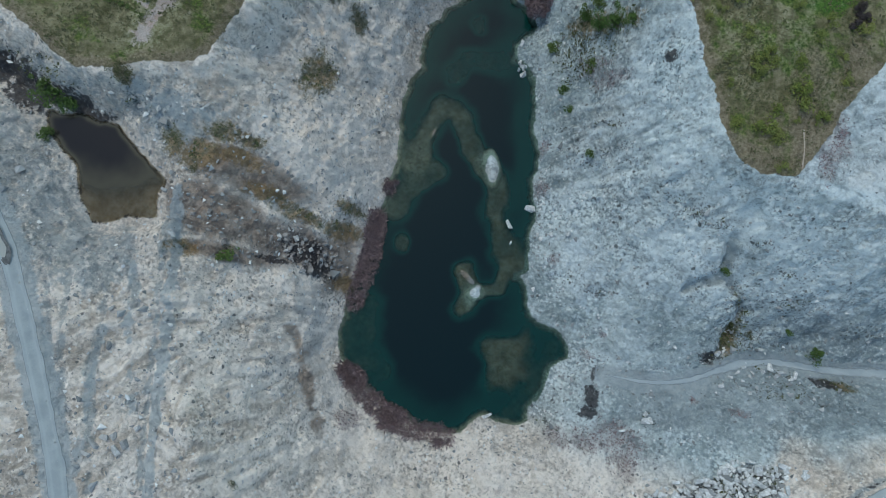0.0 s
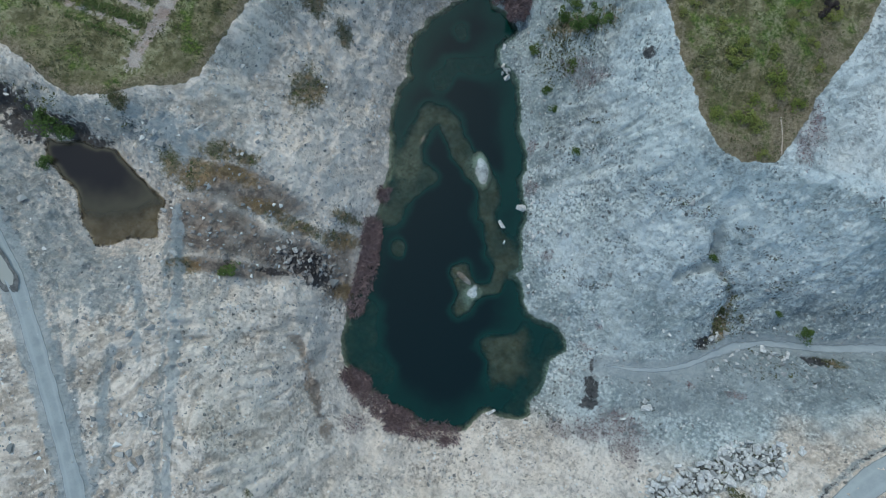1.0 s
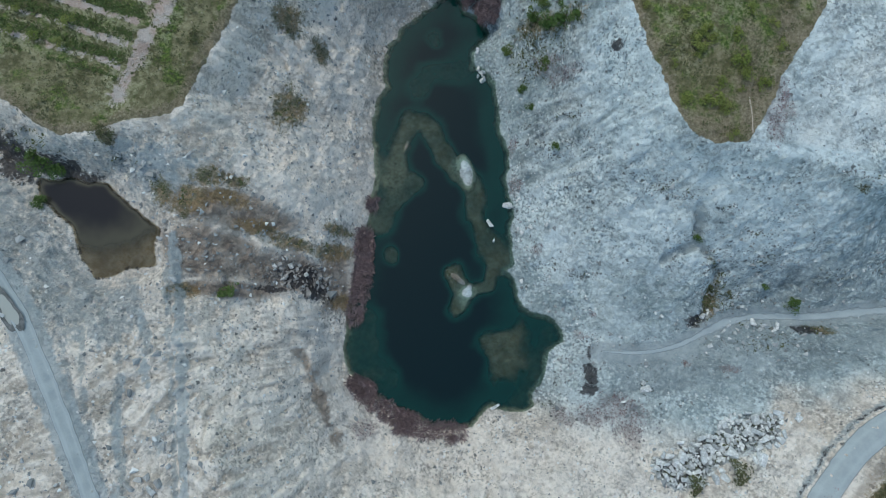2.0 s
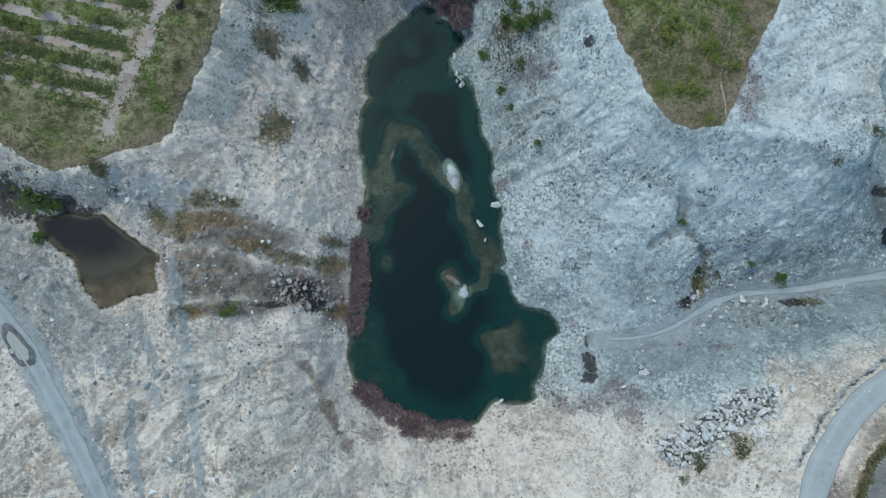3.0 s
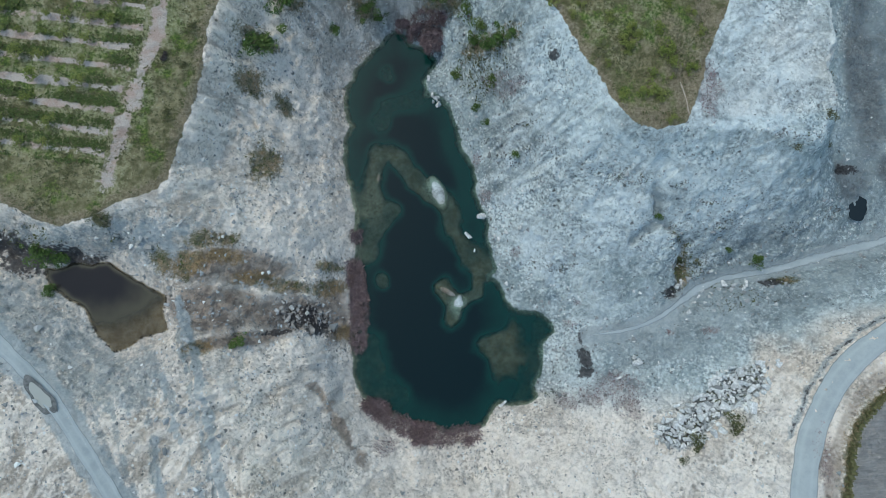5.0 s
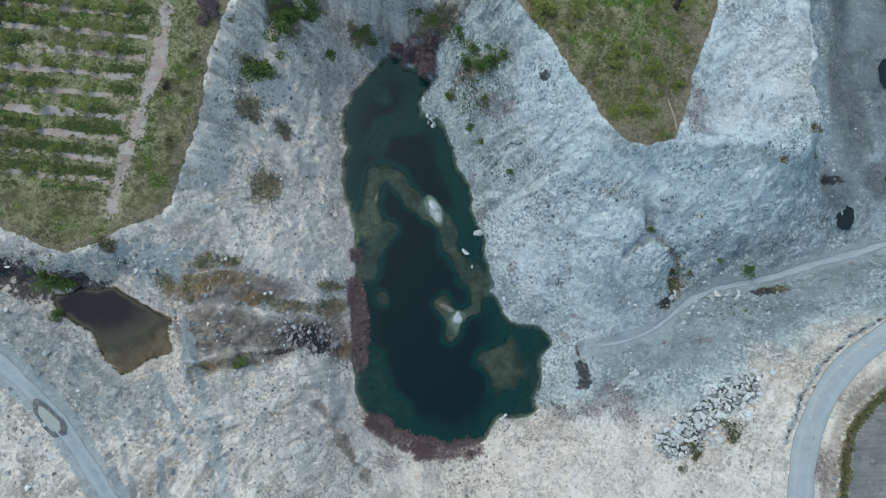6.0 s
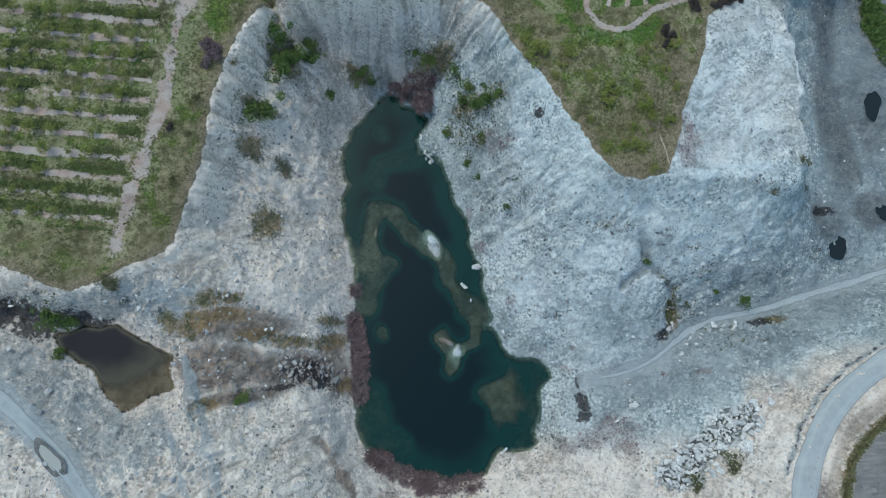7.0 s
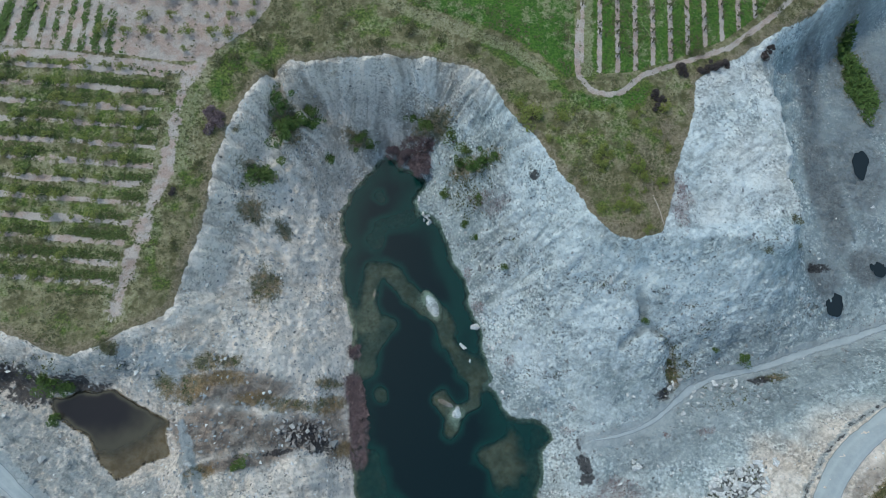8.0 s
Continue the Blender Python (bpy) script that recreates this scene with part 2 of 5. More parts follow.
# The rock breaks unevenly, so the marks sway to and fro.
sway = 0.75 * grain(gx, gy, 7, 12, 3)
down_x, down_y = down_x * np.cos(sway) - down_y * np.sin(sway), down_x * np.sin(sway) + down_y * np.cos(sway)
# On the bare north-east flat the old tooth marks of the diggers run aslant.
scraped = smooth(np.hypot((gx - 64) / 11, (gy - 48) / 14), 1.2, 0.6)
down_x, down_y = down_x * (1 - scraped) + 0.85 * scraped, down_y * (1 - scraped) + 0.53 * scraped


def drawn_out(cell, length, seed, turned=False, steps=15):
    """Noise drawn out along the fall line, or along the contour where turned."""
    ways = (-down_y, down_x) if turned else (down_x, down_y)
    total = np.zeros(gx.shape)
    stride = length / steps
    for way in (-1, 1):
        px, py = gx.copy(), gy.copy()
        for n in range(steps):
            u, v = np.clip(((px + 96) / GRID).astype(int), 0, core_w - 1) + core_i, np.clip(((py + 50) / GRID).astype(int), 0, core_h - 1) + core_j
            px, py = px + way * stride * ways[0][v, u], py + way * stride * ways[1][v, u]
            total += (1 - n / (steps + 2)) * sample(seedling, (px + 110 + 13 * seed) / cell % 1398, (py + 70 + 29 * seed) / cell % 1198)
    inner = total[core_j:core_j + core_h, core_i:core_i + core_w]
    return np.clip((total - inner.mean()) / inner.std(), -3, 3)


core_i, core_j = np.searchsorted(ax_x, -96.0 - GRID / 2), np.searchsorted(ax_y, -50.0 - GRID / 2)
core_w, core_h = int(round(204 / GRID)) + 1, int(round(148 / GRID)) + 1
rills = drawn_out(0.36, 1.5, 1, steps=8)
gullies = drawn_out(0.8, 2.6, 2, steps=10)
buttress = drawn_out(2.6, 6.0, 3)
strata = drawn_out(0.5, 2.2, 4, True, steps=8)
ribs = 0.9 - np.abs(drawn_out(2.2, 10.5, 5))
rocky = smooth(d_green, -0.5, 1.5) * (1 - far_off)
# Where the rock is combed into rills; elsewhere it is crumbly and cloudy.
combed = np.clip(np.maximum.reduce([
    smooth(gy, 56, 66) * smooth(gx, 34, 22), smooth(gx, -22, -34) * smooth(gy, 24, 32) * 0.8, smooth(gx, -14, -22) * smooth(gy, 2, -8) * 0.9, smooth(gy, -20, -27) * 0.45,
    0.75 * smooth(np.hypot((gx - 20) / 13, (gy - 36) / 12), 1.2, 0.5), 0.6 * scraped, 0.35 * smooth(gx, -12, -20) * smooth(gy, 6, 14), 0 * gx + 0.14]), 0, 1)
flat = np.maximum.reduce([smooth(-d_wroad, -4.2, -2.4), smooth(-d_eroad, -5, -3.3), smooth(-d_track, -3.5, -1.6)])
crags = 1 - np.abs(grain(gx, gy, 9, 21, 5, 0.55))
relief = rocky * (1 - flat) * (
    combed * (rills * np.clip(steep, 0.10, 0.8) * 0.15 + gullies * np.clip(steep, 0.08, 0.9) * 0.30) + buttress * np.clip(steep, 0.06, 0.9) * 0.15
    + strata * np.clip(steep, 0.05, 0.7) * 0.16
    + (crags - 0.7) * np.clip(steep, 0.15, 1) * 1.7 + (0.6 - np.abs(grain(gx, gy, 3.6, 25, 4, 0.6))) * np.clip(steep, 0.12, 0.8) * 1.1 + grain(gx, gy, 2.2, 22, 4, 0.65) * 0.20
    + ribs * np.clip(steep - 0.25, 0, 0.9) * (0.12 + 0.75 * smooth(d_green, 17, 2) * np.maximum(smooth(gy, 52, 66), smooth(gx, -20, -34) * smooth(gy, 26, 36))))
height = height + relief * smooth(d_shore, 0.3, 4) * smooth(d_pond, 0.3, 3)
height += (1 - rocky) * (grain(gx, gy, 14, 23) * 0.35 + grain(gx, gy, 1.5, 24, 2) * 0.07)
height -= 0.4 * smooth(-d_ditch, -1.2, -0.2) * (gy < 8)
# Old wheel grooves in the quarry floor.
GROOVES = [[(-58.6, -4), (-56.7, -10.9), (-55.2, -15.8), (-52.6, -23.1), (-47, -36)], [(-52, -7), (-50.1, -14.3), (-49.1, -21.1), (-47, -26.4), (-43, -38)], [(-64.7, -9.2), (-58.3, -19.2), (-53, -27)],
           [(-50.7, -4.2), (-47.4, -9.3), (-46.4, -11.3), (-47.5, -12), (-49.6, -10.6), (-50.4, -7)], [(-62, -3), (-60, -10), (-56, -19), (-50, -32)]]
d_groove = np.minimum.reduce([net_distance(line, False) for line in GROOVES]) + grain(gx, gy, 2.5, 26, 4) * 0.7
height -= 0.35 * smooth(d_groove, 1.0, 0.1)

# Lanes of packed blue grit between the grooves.
LANES = [[(-50.5, -9), (-49.7, -15.6), (-48.8, -21), (-47.4, -26), (-46.7, -30), (-45.8, -35.4), (-45, -40)], [(-49.4, -5.8), (-46.8, -13.2), (-43.6, -20.2), (-40.6, -27)]]
d_lane = np.minimum.reduce([net_distance(line, False) for line in LANES])

# A cleft that drains the east slope to the track.
CLEFT = [[(39.9, 15.4), (42.6, 17.3), (44.8, 19.3), (47.7, 16.9), (50.3, 14.0), (50.2, 10.8), (50.4, 7.2), (48.5, 4.4)], [(43.2, 25.1), (44, 22.5), (44.7, 19.5)]]
d_cleft = np.minimum.reduce([net_distance(line, False) for line in CLEFT]) + grain(gx, gy, 2.2, 27, 4) * 0.5
height -= 1.3 * smooth(d_cleft, 1.6, 0.1) - 0.7 * smooth(np.hypot(gx - 45.5, gy - 14.5), 5, 1.5)

# The lake's bed: shoals, bars that stand out of the water, and a deep middle.
bed = np.clip(-d_shore, 0, 1.4) * 1.15 + np.clip(-d_shore - 1, 0, 8) * 0.52
# Each shoal: the line of its crest, its half width and the water over it.
SHOALS = [
    ([(-13.5, 26.5), (-12.5, 34.3), (-11.6, 38.2), (-8.7, 39), (-5.5, 35.3), (-2.4, 30.6), (2, 27), (3.8, 21.2), (6.8, 14.9), (11.6, 12.3)], 3.4, 0.70),
    ([(8.4, 13.6), (8.5, 7.1), (4, 5.7)], 1.6, 0.62),
    ([(-9.1, 25.4), (-12.4, 22.6), (-15.2, 17)], 3.0, 0.85),
    ([(-12, 10.7), (-11.8, 10)], 2.0, 0.75),
    ([(1, 9), (3.2, 4.6), (2.7, 1.4)], 3.0, 0.4),
    ([(12.6, -4.8), (13.6, -6.8)], 6.6, 0.5),
    ([(-3, 51), (-9, 49), (-10.5, 45.5)], 3.2, 1.35),
    ([(21, -1), (18.5, -11), (16, -15)], 2.0, 1.2),
    ([(-15.5, -3), (-14.5, -9), (-11, -14)], 4.6, 1.35),
    ([(4.5, 42), (7.4, 33), (8.0, 26)], 2.6, 1.9),
    ([(-9, 57), (-8.6, 56)], 1.8, 1.35),
]
for crest, half, over in SHOALS:
    r = net_distance(crest, False) / half + grain(gx, gy, 4, 31, 4) * 0.26
    lift = smooth(r, 1.35, 0.4)
    bed = np.minimum(bed, bed * (1 - lift) + (over + 0.22 * grain(gx, gy, 2.5, 33, 3)) * lift)
BARS = [(1.0, 29.2, 1.15, 2.6, 0.32), (4.1, 5.0, 1.15, 1.0, 0.3), (1.9, 7.6, 0.55, 1.7, 1.05), (4.4, 6.1, 0.5, 0.7, 0), (-11.8, 33.2, 0.3, 0.8, -0.2)]
for cx, cy, rx, ry, turn in BARS:
    u, v = (gx - cx) * math.cos(turn) + (gy - cy) * math.sin(turn), (gy - cy) * math.cos(turn) - (gx - cx) * math.sin(turn)
    r = np.hypot(u / rx, v / ry) + grain(gx, gy, 1.6, 32, 3) * 0.22
    bed = np.where(r < 1.6, np.minimum(bed, -0.45 + 0.47 * r), bed)
beside = np.minimum(height, 0.05 + 1.1 * d_shore)
height = np.where(d_shore < 0, -bed, np.where(d_shore < 5, np.maximum(0.03 + 0.1 * d_shore, beside + (height - beside) * smooth(d_shore, 2, 5)), height))
north_west = smooth(gy - 7.0 - (gx + 61) * 0.25 + 1.5 * grain(gx, gy, 6, 58, 4), -4.5, 5.5)
height = np.where(d_pond < 0, POND_LEVEL - np.clip(-d_pond, 0, 3) * 0.14 - 3.6 * north_west * smooth(-d_pond, 0, 1.3), np.where(d_pond < 3, POND_LEVEL + 0.05 + (height - POND_LEVEL) * smooth(d_pond, -0.5, 3), height))


def ground_height(x, y):
    """The height of the ground at a place or at many."""
    u, v = np.interp(x, ax_x, np.arange(len(ax_x))), np.interp(y, ax_y, np.arange(len(ax_y)))
    return sample(height, u, v)


def sheet(name, x, y, z, keep=None, attributes=None):
    """A mesh over a grid of places; keep: which of its squares are built."""
    h, w = x.shape
    index = np.arange(h * w).reshape(h, w)
    quads = np.stack([index[:-1, :-1], index[:-1, 1:], index[1:, 1:], index[1:, :-1]], -1)
    quads = quads[keep] if keep is not None else quads.reshape(-1, 4)
    used, quads = np.unique(quads, return_inverse=True)
    quads = quads.reshape(-1, 4)
    mesh = bpy.data.meshes.new(name)
    mesh.vertices.add(len(used))
    mesh.vertices.foreach_set("co", np.stack([x.ravel()[used], y.ravel()[used], z.ravel()[used]], 1).ravel().astype(np.float32))
    mesh.loops.add(quads.size)
    mesh.loops.foreach_set("vertex_index", quads.ravel().astype(np.int32))
    mesh.polygons.add(len(quads))
    mesh.polygons.foreach_set("loop_start", np.arange(0, quads.size, 4, dtype=np.int32))
    mesh.polygons.foreach_set("use_smooth", np.ones(len(quads), bool))
    for key, value in (attributes or {}).items():
        mesh.attributes.new(key, "FLOAT", "POINT").data.foreach_set("value", value.ravel()[used].astype(np.float32))
    mesh.update(calc_edges=True)
    return mesh


# ---- what clothes the ground: patches of soil, moss, grit and turf, and some painted shade ----
warp_x, warp_y = grain(gx, gy, 5, 41, 4) * 1.3, grain(gx, gy, 5, 42, 4) * 1.3


def patches(spots):
    """Soft patches, each at a place with a half width and a half height in metres."""
    out = np.zeros(gx.shape)
    for cx, cy, rx, ry in spots:
        j0, j1 = np.searchsorted(ax_y, (cy - 2 * ry - 3, cy + 2 * ry + 3))
        i0, i1 = np.searchsorted(ax_x, (cx - 2 * rx - 3, cx + 2 * rx + 3))
        box = (slice(j0, j1), slice(i0, i1))
        k = min(1.0, min(rx, ry) / 2)
        r = np.hypot((gx[box] + k * warp_x[box] - cx) / rx, (gy[box] + k * warp_y[box] - cy) / ry)
        out[box] = np.maximum(out[box], smooth(r, 2.0, 0.0))
    return out


MOSS = [(-57.5, 22, 1.5, 1), (-45.5, 14.9, 4.2, 2.4), (-39.5, 15.2, 3.5, 1.3), (-49.6, 15.5, 2, 2), (-42.8, 18.8, 3, 2), (-38.6, 18.7, 2, 1.2), (-34.5, 11.2, 3.5, 1.4), (-29.1, 9.8, 4, 1.3), (-23.1, 9.6, 3, 1.6),
        (-22.1, 13.7, 2, 1.2), (-20.9, 0.6, 2.2, 1.6), (-43.7, -0.4, 2, 1.4), (-34.3, 49.9, 2.2, 2.4), (-29.7, 46.2, 1.6, 2.2), (-33.2, 34.4, 2.2, 3.6),
        (-32.2, 57.3, 3.2, 2), (-26.6, 68.5, 2.2, 4), (-12, 68.5, 2.4, 1.4), (5, 68.5, 4, 2.2), (13, 57.5, 4.5, 2.6), (70.8, 6.0, 2.6, 0.8), (50.6, 9.5, 1.3, 3.4), (105.5, 70, 3.2, 8), (103.5, 79, 2.5, 3)]
# Damp places; the spots below the west rim also paint that gully's shade.
DAMP_AND_SHADE = [(29.8, -7.6, 1.2, 2.6), (29.6, -3.0, 0.9, 1.4), (29.2, -10.4, 1.9, 1.2), (48.3, 4.9, 1.9, 1.3), (67.8, 5.8, 2.6, 0.8), (-27.6, 4.2, 3.4, 2.4), (-31.5, 1.0, 2.5, 0.6), (-25.4, 1.6, 2.6, 2),
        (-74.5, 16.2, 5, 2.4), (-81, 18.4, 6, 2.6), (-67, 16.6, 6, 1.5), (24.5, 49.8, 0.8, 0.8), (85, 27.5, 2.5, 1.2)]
RUSSET = [(35, -13.5, 4, 2.6), (35.7, -17.2, 2.2, 2.6), (31, -14.8, 3, 2), (25.6, -16, 2, 1.6), (54.9, -3.4, 1.6, 0.8), (47.1, -3.5, 0.8, 0.6), (28.7, 3.6, 0.8, 0.6), (26.8, -0.7, 0.9, 0.8),
          (16.6, 15.2, 1.1, 1.2), (14.3, 49.6, 2.2, 1.6), (11.5, 27.5, 1.2, 1.6), (17.2, 47.5, 2.4, 1.4), (50.9, 42, 2, 6), (-39.4, 66.5, 1.6, 2.2), (-12.5, -22.5, 2.6, 1.5), (67.5, -26, 1.2, 5), (9.8, 35.3, 0.9, 1.8)]
BROWN = [(-39.6, 5.6, 7, 2.6), (-29, 4.4, 6, 3.2), (-22.4, 4, 2.6, 5), (-44.6, 7, 3.6, 3), (-37, 13.5, 8, 3), (-37.1, 0.4, 6, 1.4)]
SPECKS = [(-55, 19, 4, 2.4), (49.5, 11.5, 2.2, 4), (47.5, 16.5, 2.2, 3), (43.5, 19.5, 2, 1), (41, 15.6, 0.9, 2.5), (82, 19, 3, 2), (15.4, 35.2, 3, 0.7), (20.6, 35.9, 3, 0.6), (18, 33.3, 4, 0.7), (23.7, 33.9, 2, 0.6), (12, 39.2, 2, 0.6), (19, 40.1, 4, 0.7), (35.6, 27.2, 3, 1.2), (39, 26.1, 3.5, 1),
          (32.4, 29.1, 2.2, 0.9), (11.5, 52, 3, 5), (60, 5.2, 6, 1.4), (39.5, -8.6, 2.2, 1.2), (54, 8, 3, 1.6), (20, 12, 2.5, 1.5), (24, -15, 4, 2), (57, 17, 5, 2.5), (66.8, 31.5, 4, 1.2), (62, 2, 10, 2.5), (36.3, 27.1, 3, 0.8), (40.4, 25.8, 2.5, 0.7), (47.9, 24.5, 2.5, 0.8), (25, 11.6, 5, 1), (72.4, 15.4, 4, 2), (54, 21.6, 4, 0.9), (53.5, 11.5, 3, 4), (59.7, 10.7, 3, 1.5)]
WHITE = [(-70, 22.6, 9, 1.6), (-62, 21.5, 5, 1.5), (-33, 44, 6, 16), (-35, 60, 4, 8), (-6, 75.5, 16, 3.5), (25, 50, 5, 12), (-24, -10, 7, 8), (-19, -20, 6, 5), (-30, -4, 6, 3), (-14, -24.5, 4, 2.6), (-20, -14, 2.2, 4), (-23.5, -6, 3, 4), (-29, -3, 4, 1.6), (40, 30, 9, 6), (29, 25, 6, 12), (18, 25, 4, 10), (12, -26, 10, 3), (-26, 42, 5, 16), (60, 38, 8, 4), (63, 46, 8, 12), (28, 44, 3, 8), (13, -19.5, 3, 1.4), (0.6, 30.2, 2, 3.5), (4.6, 5, 2.4, 2.4), (72, 62, 4, 6), (-26, -14, 12, 11), (-16, -24, 10, 7), (-4, -33, 26, 9), (28, -30, 18, 9), (54, -34, 12, 8), (33, -20, 9, 5),
         (56, 24, 16, 7), (40, 22, 11, 9), (31, 33, 8, 11), (-28, 26, 9, 12), (-36, 30, 6, 8), (22, 16, 6, 6), (-26, 14, 5, 4), (58, -18, 8, 6), (-39, 52, 4, 9), (-43, 38, 5, 6), (-36, 64, 4, 6), (-47, 29, 5, 3), (-10, -29, 12, 5), (-13.5, -25.5, 5, 4), (-24.5, -7, 4, 5), (-21, -13, 3, 6), (10, -25, 8, 4), (-28, 22, 12, 20), (-28, -13, 16, 14), (0, -33, 36, 11), (-30, 50, 8, 20)]

BLUE_FLOOR = [(-100, 24), (-75, 12.5), (-66, 6.5), (-61, 0), (-57, -3), (-52, 0), (-49, -3), (-50, -9), (-54, -13), (-60, -9), (-66, -5), (-73, 2.5), (-100, 21)]
LOW_FLAT = [(30, -3.5), (38, -2), (45, -0.5), (52, 3), (60, 6), (75, 9), (96, 14), (96, 7), (84, 3.5), (72, -1), (62, -5), (52, -7), (42, -9), (34, -11)]
SW_GULLY = [(-25.3, -9.7), (-21.6, -16.1), (-18.2, -22.4), (-14.8, -28.1)]
HEAP = [(40.6, -21.2), (45.1, -20.0), (50.9, -15.5), (56.8, -11.1), (61.8, -10.8), (61.1, -14.5), (56.2, -17.6), (50.4, -21.6), (48.6, -24.2), (44.6, -25.6), (41.0, -23.7)]
SE_PLOT = [(96, -11), (81.8, -15.4), (77.3, -18.1), (73.7, -21.9), (71.9, -26.4), (70.7, -33), (69, -60), (69, -120), (220, -120), (220, -11)]
d_plot = net_distance(SE_PLOT)
FIELD_TRACK = [(-38.5, 84), (-44.6, 76.5), (-47, 66), (-49.1, 54.4), (-52, 46), (-54.6, 39.9), (-56.8, 28.5)]
HEADLAND = [(-120, 91), (-83.4, 85.5), (-71.7, 83.7), (-60, 81.2), (-48.3, 78.9), (-42.5, 78)]
LOOP = [(37.6, 82), (36, 75), (35.6, 69.7), (37.9, 65.8), (41, 64.6), (43.8, 64.8), (48.9, 68.6), (56.4, 70.5), (68.8, 73.6), (80, 80.6), (92, 90)]
GREEN_FIELD = [(-0.6, 92), (5, 88), (14, 83.8), (23, 79), (28.3, 74.6), (33, 68.4), (35.4, 70.5), (38.6, 92), (44, 130), (-10, 130)]
d_ftrack, d_headland, d_loop = (net_distance(line, False) for line in (FIELD_TRACK, HEADLAND, LOOP))
d_field = net_distance(GREEN_FIELD)
TURN = math.radians(8.9)
row_w = gx * math.sin(TURN) + gy * math.cos(TURN) + grain(gx, gy, 8, 43, 2) * 0.18
west_block = (row_w < 71) & (row_w > 22.5) & (gx < np.interp(gy, [28.5, 39.9, 54.4, 66, 76.5], [-58, -56.6, -51.5, -50, -48.2])) & (d_green < -3)
row_n = gx * 0.988 - gy * np.interp(gx, [-75, -50], [0.24, 0.10]) + grain(gx, gy, 8, 44, 2) * 0.15
north_block = (net_distance([(-140, 95), (-83.4, 87), (-60, 83), (-48.3, 80.5), (-42, 80), (-31, 87), (-27, 92), (-24, 140), (-140, 140)]) < 0)
row_e = gx * 0.988 - gy * 0.156
east_block = (net_distance([(36.5, 72.5), (40, 69.5), (47, 69.5), (56, 71.5), (68, 75.5), (77, 81), (90, 96), (90, 140), (46, 140)]) < 0)


def stripes(across, first, gap, half):
    off = np.abs((across - first + gap / 2) % gap - gap / 2)
    return smooth(off, half + 0.45, half - 0.35)


soil = np.maximum.reduce([
    west_block * stripes(row_w, 24.8, 4.02, 0.52 + 0.25 * grain(gx, gy, 6, 45, 2)) * (0.45 + 0.55 * smooth(grain(gx, gy, 4, 47, 4), -0.5, 0.25)),
    north_block * np.maximum(stripes(row_n, -57.7, 4.3, 1.25), 0.42 + 0.4 * smooth(gx, -64, -58)),
    east_block * stripes(row_e, 24.9, 3.75, 0.42),
    0.95 * smooth(d_ftrack + 0.9 * grain(gx, gy, 3, 49, 4), 2.2, 0.0), smooth(d_headland, 1.7, 0.4) * 0.95, smooth(d_loop, 0.95, 0.25),
]) * smooth(d_green, 0, -1.5)
verge = smooth(d_plot, 5.5, 3.5) * smooth(d_plot, 1.2, 2.2) * smooth(d_eroad, 2.5, 3.6)
west_warm = smooth(gx + 0.2 * gy, -16, -28) * smooth(gy, 10, -6) * (1 - 0.9 * smooth(gx, -44, -56) * smooth(gy, -16, -4))
south_warm = smooth(gy + 0.1 * gx + 2 * grain(gx, gy, 9, 52, 4), -4, -27)
warm = np.clip(np.maximum.reduce([west_warm, south_warm, verge, 0.85 * patches([(51, -24, 9, 6), (40, -27, 8, 4)]), 0.9 * smooth(d_eroad + 4 * grain(gx, gy, 9, 48, 3), 15, 3) * smooth(gy, 4, -8), patches(BROWN) * 0.7, smooth(gx, 0, -20) * (0.76 + 0.1 * smooth(d_green, 1, 9)), 0.18 * smooth(gx, 4, 14) * smooth(gx, 52, 34), 0.38 * smooth(gy, 33, 36) * (gx > 47) * (gx < 80), smooth(gy, 60, 72) * smooth(gx, 40, 10) * 0.6]), 0, 1)
lush = np.clip(np.maximum.reduce([
    smooth(d_field, 0.5, -1.5), east_block * (1 - soil) * 0.75, west_block * 0.25 * (1 - soil),
    smooth(net_distance([(37, 62), (47, 62), (50, 66), (40, 63.5), (33, 66), (22, 77), (15, 80), (26, 72)]), 2.5, -0.5) * 0.7,
    patches([(46, 50, 4, 4), (42, 54, 5, 5), (-35, 79, 3.5, 2.5), (-46, 60, 1.8, 10), (-51.5, 43, 1.6, 6), (-43.5, 72, 2, 5), (-30, 81, 4, 3), (-3, 85, 8, 2), (108, 66, 4, 10), (-38, 74, 2, 4)]) * 0.6]), 0, 1)
gravel = np.maximum.reduce([smooth(d_wroad, 3.2, 1.6), smooth(net_distance([(x + 1.5, y) for x, y in DITCH], False) + 0.5 * grain(gx, gy, 2.2, 53, 4), 1.2, 0.5) * 0.85 * (gy < 9), 0.8 * smooth(d_lane + 0.6 * grain(gx, gy, 2.5, 59, 4), 1.0, 0.2), smooth(d_track, 2.6, 1.0),
                            patches([(38, -3.6, 9, 2.0), (-50, 20, 6, 3), (47, -1, 4, 3)]) * 0.7])
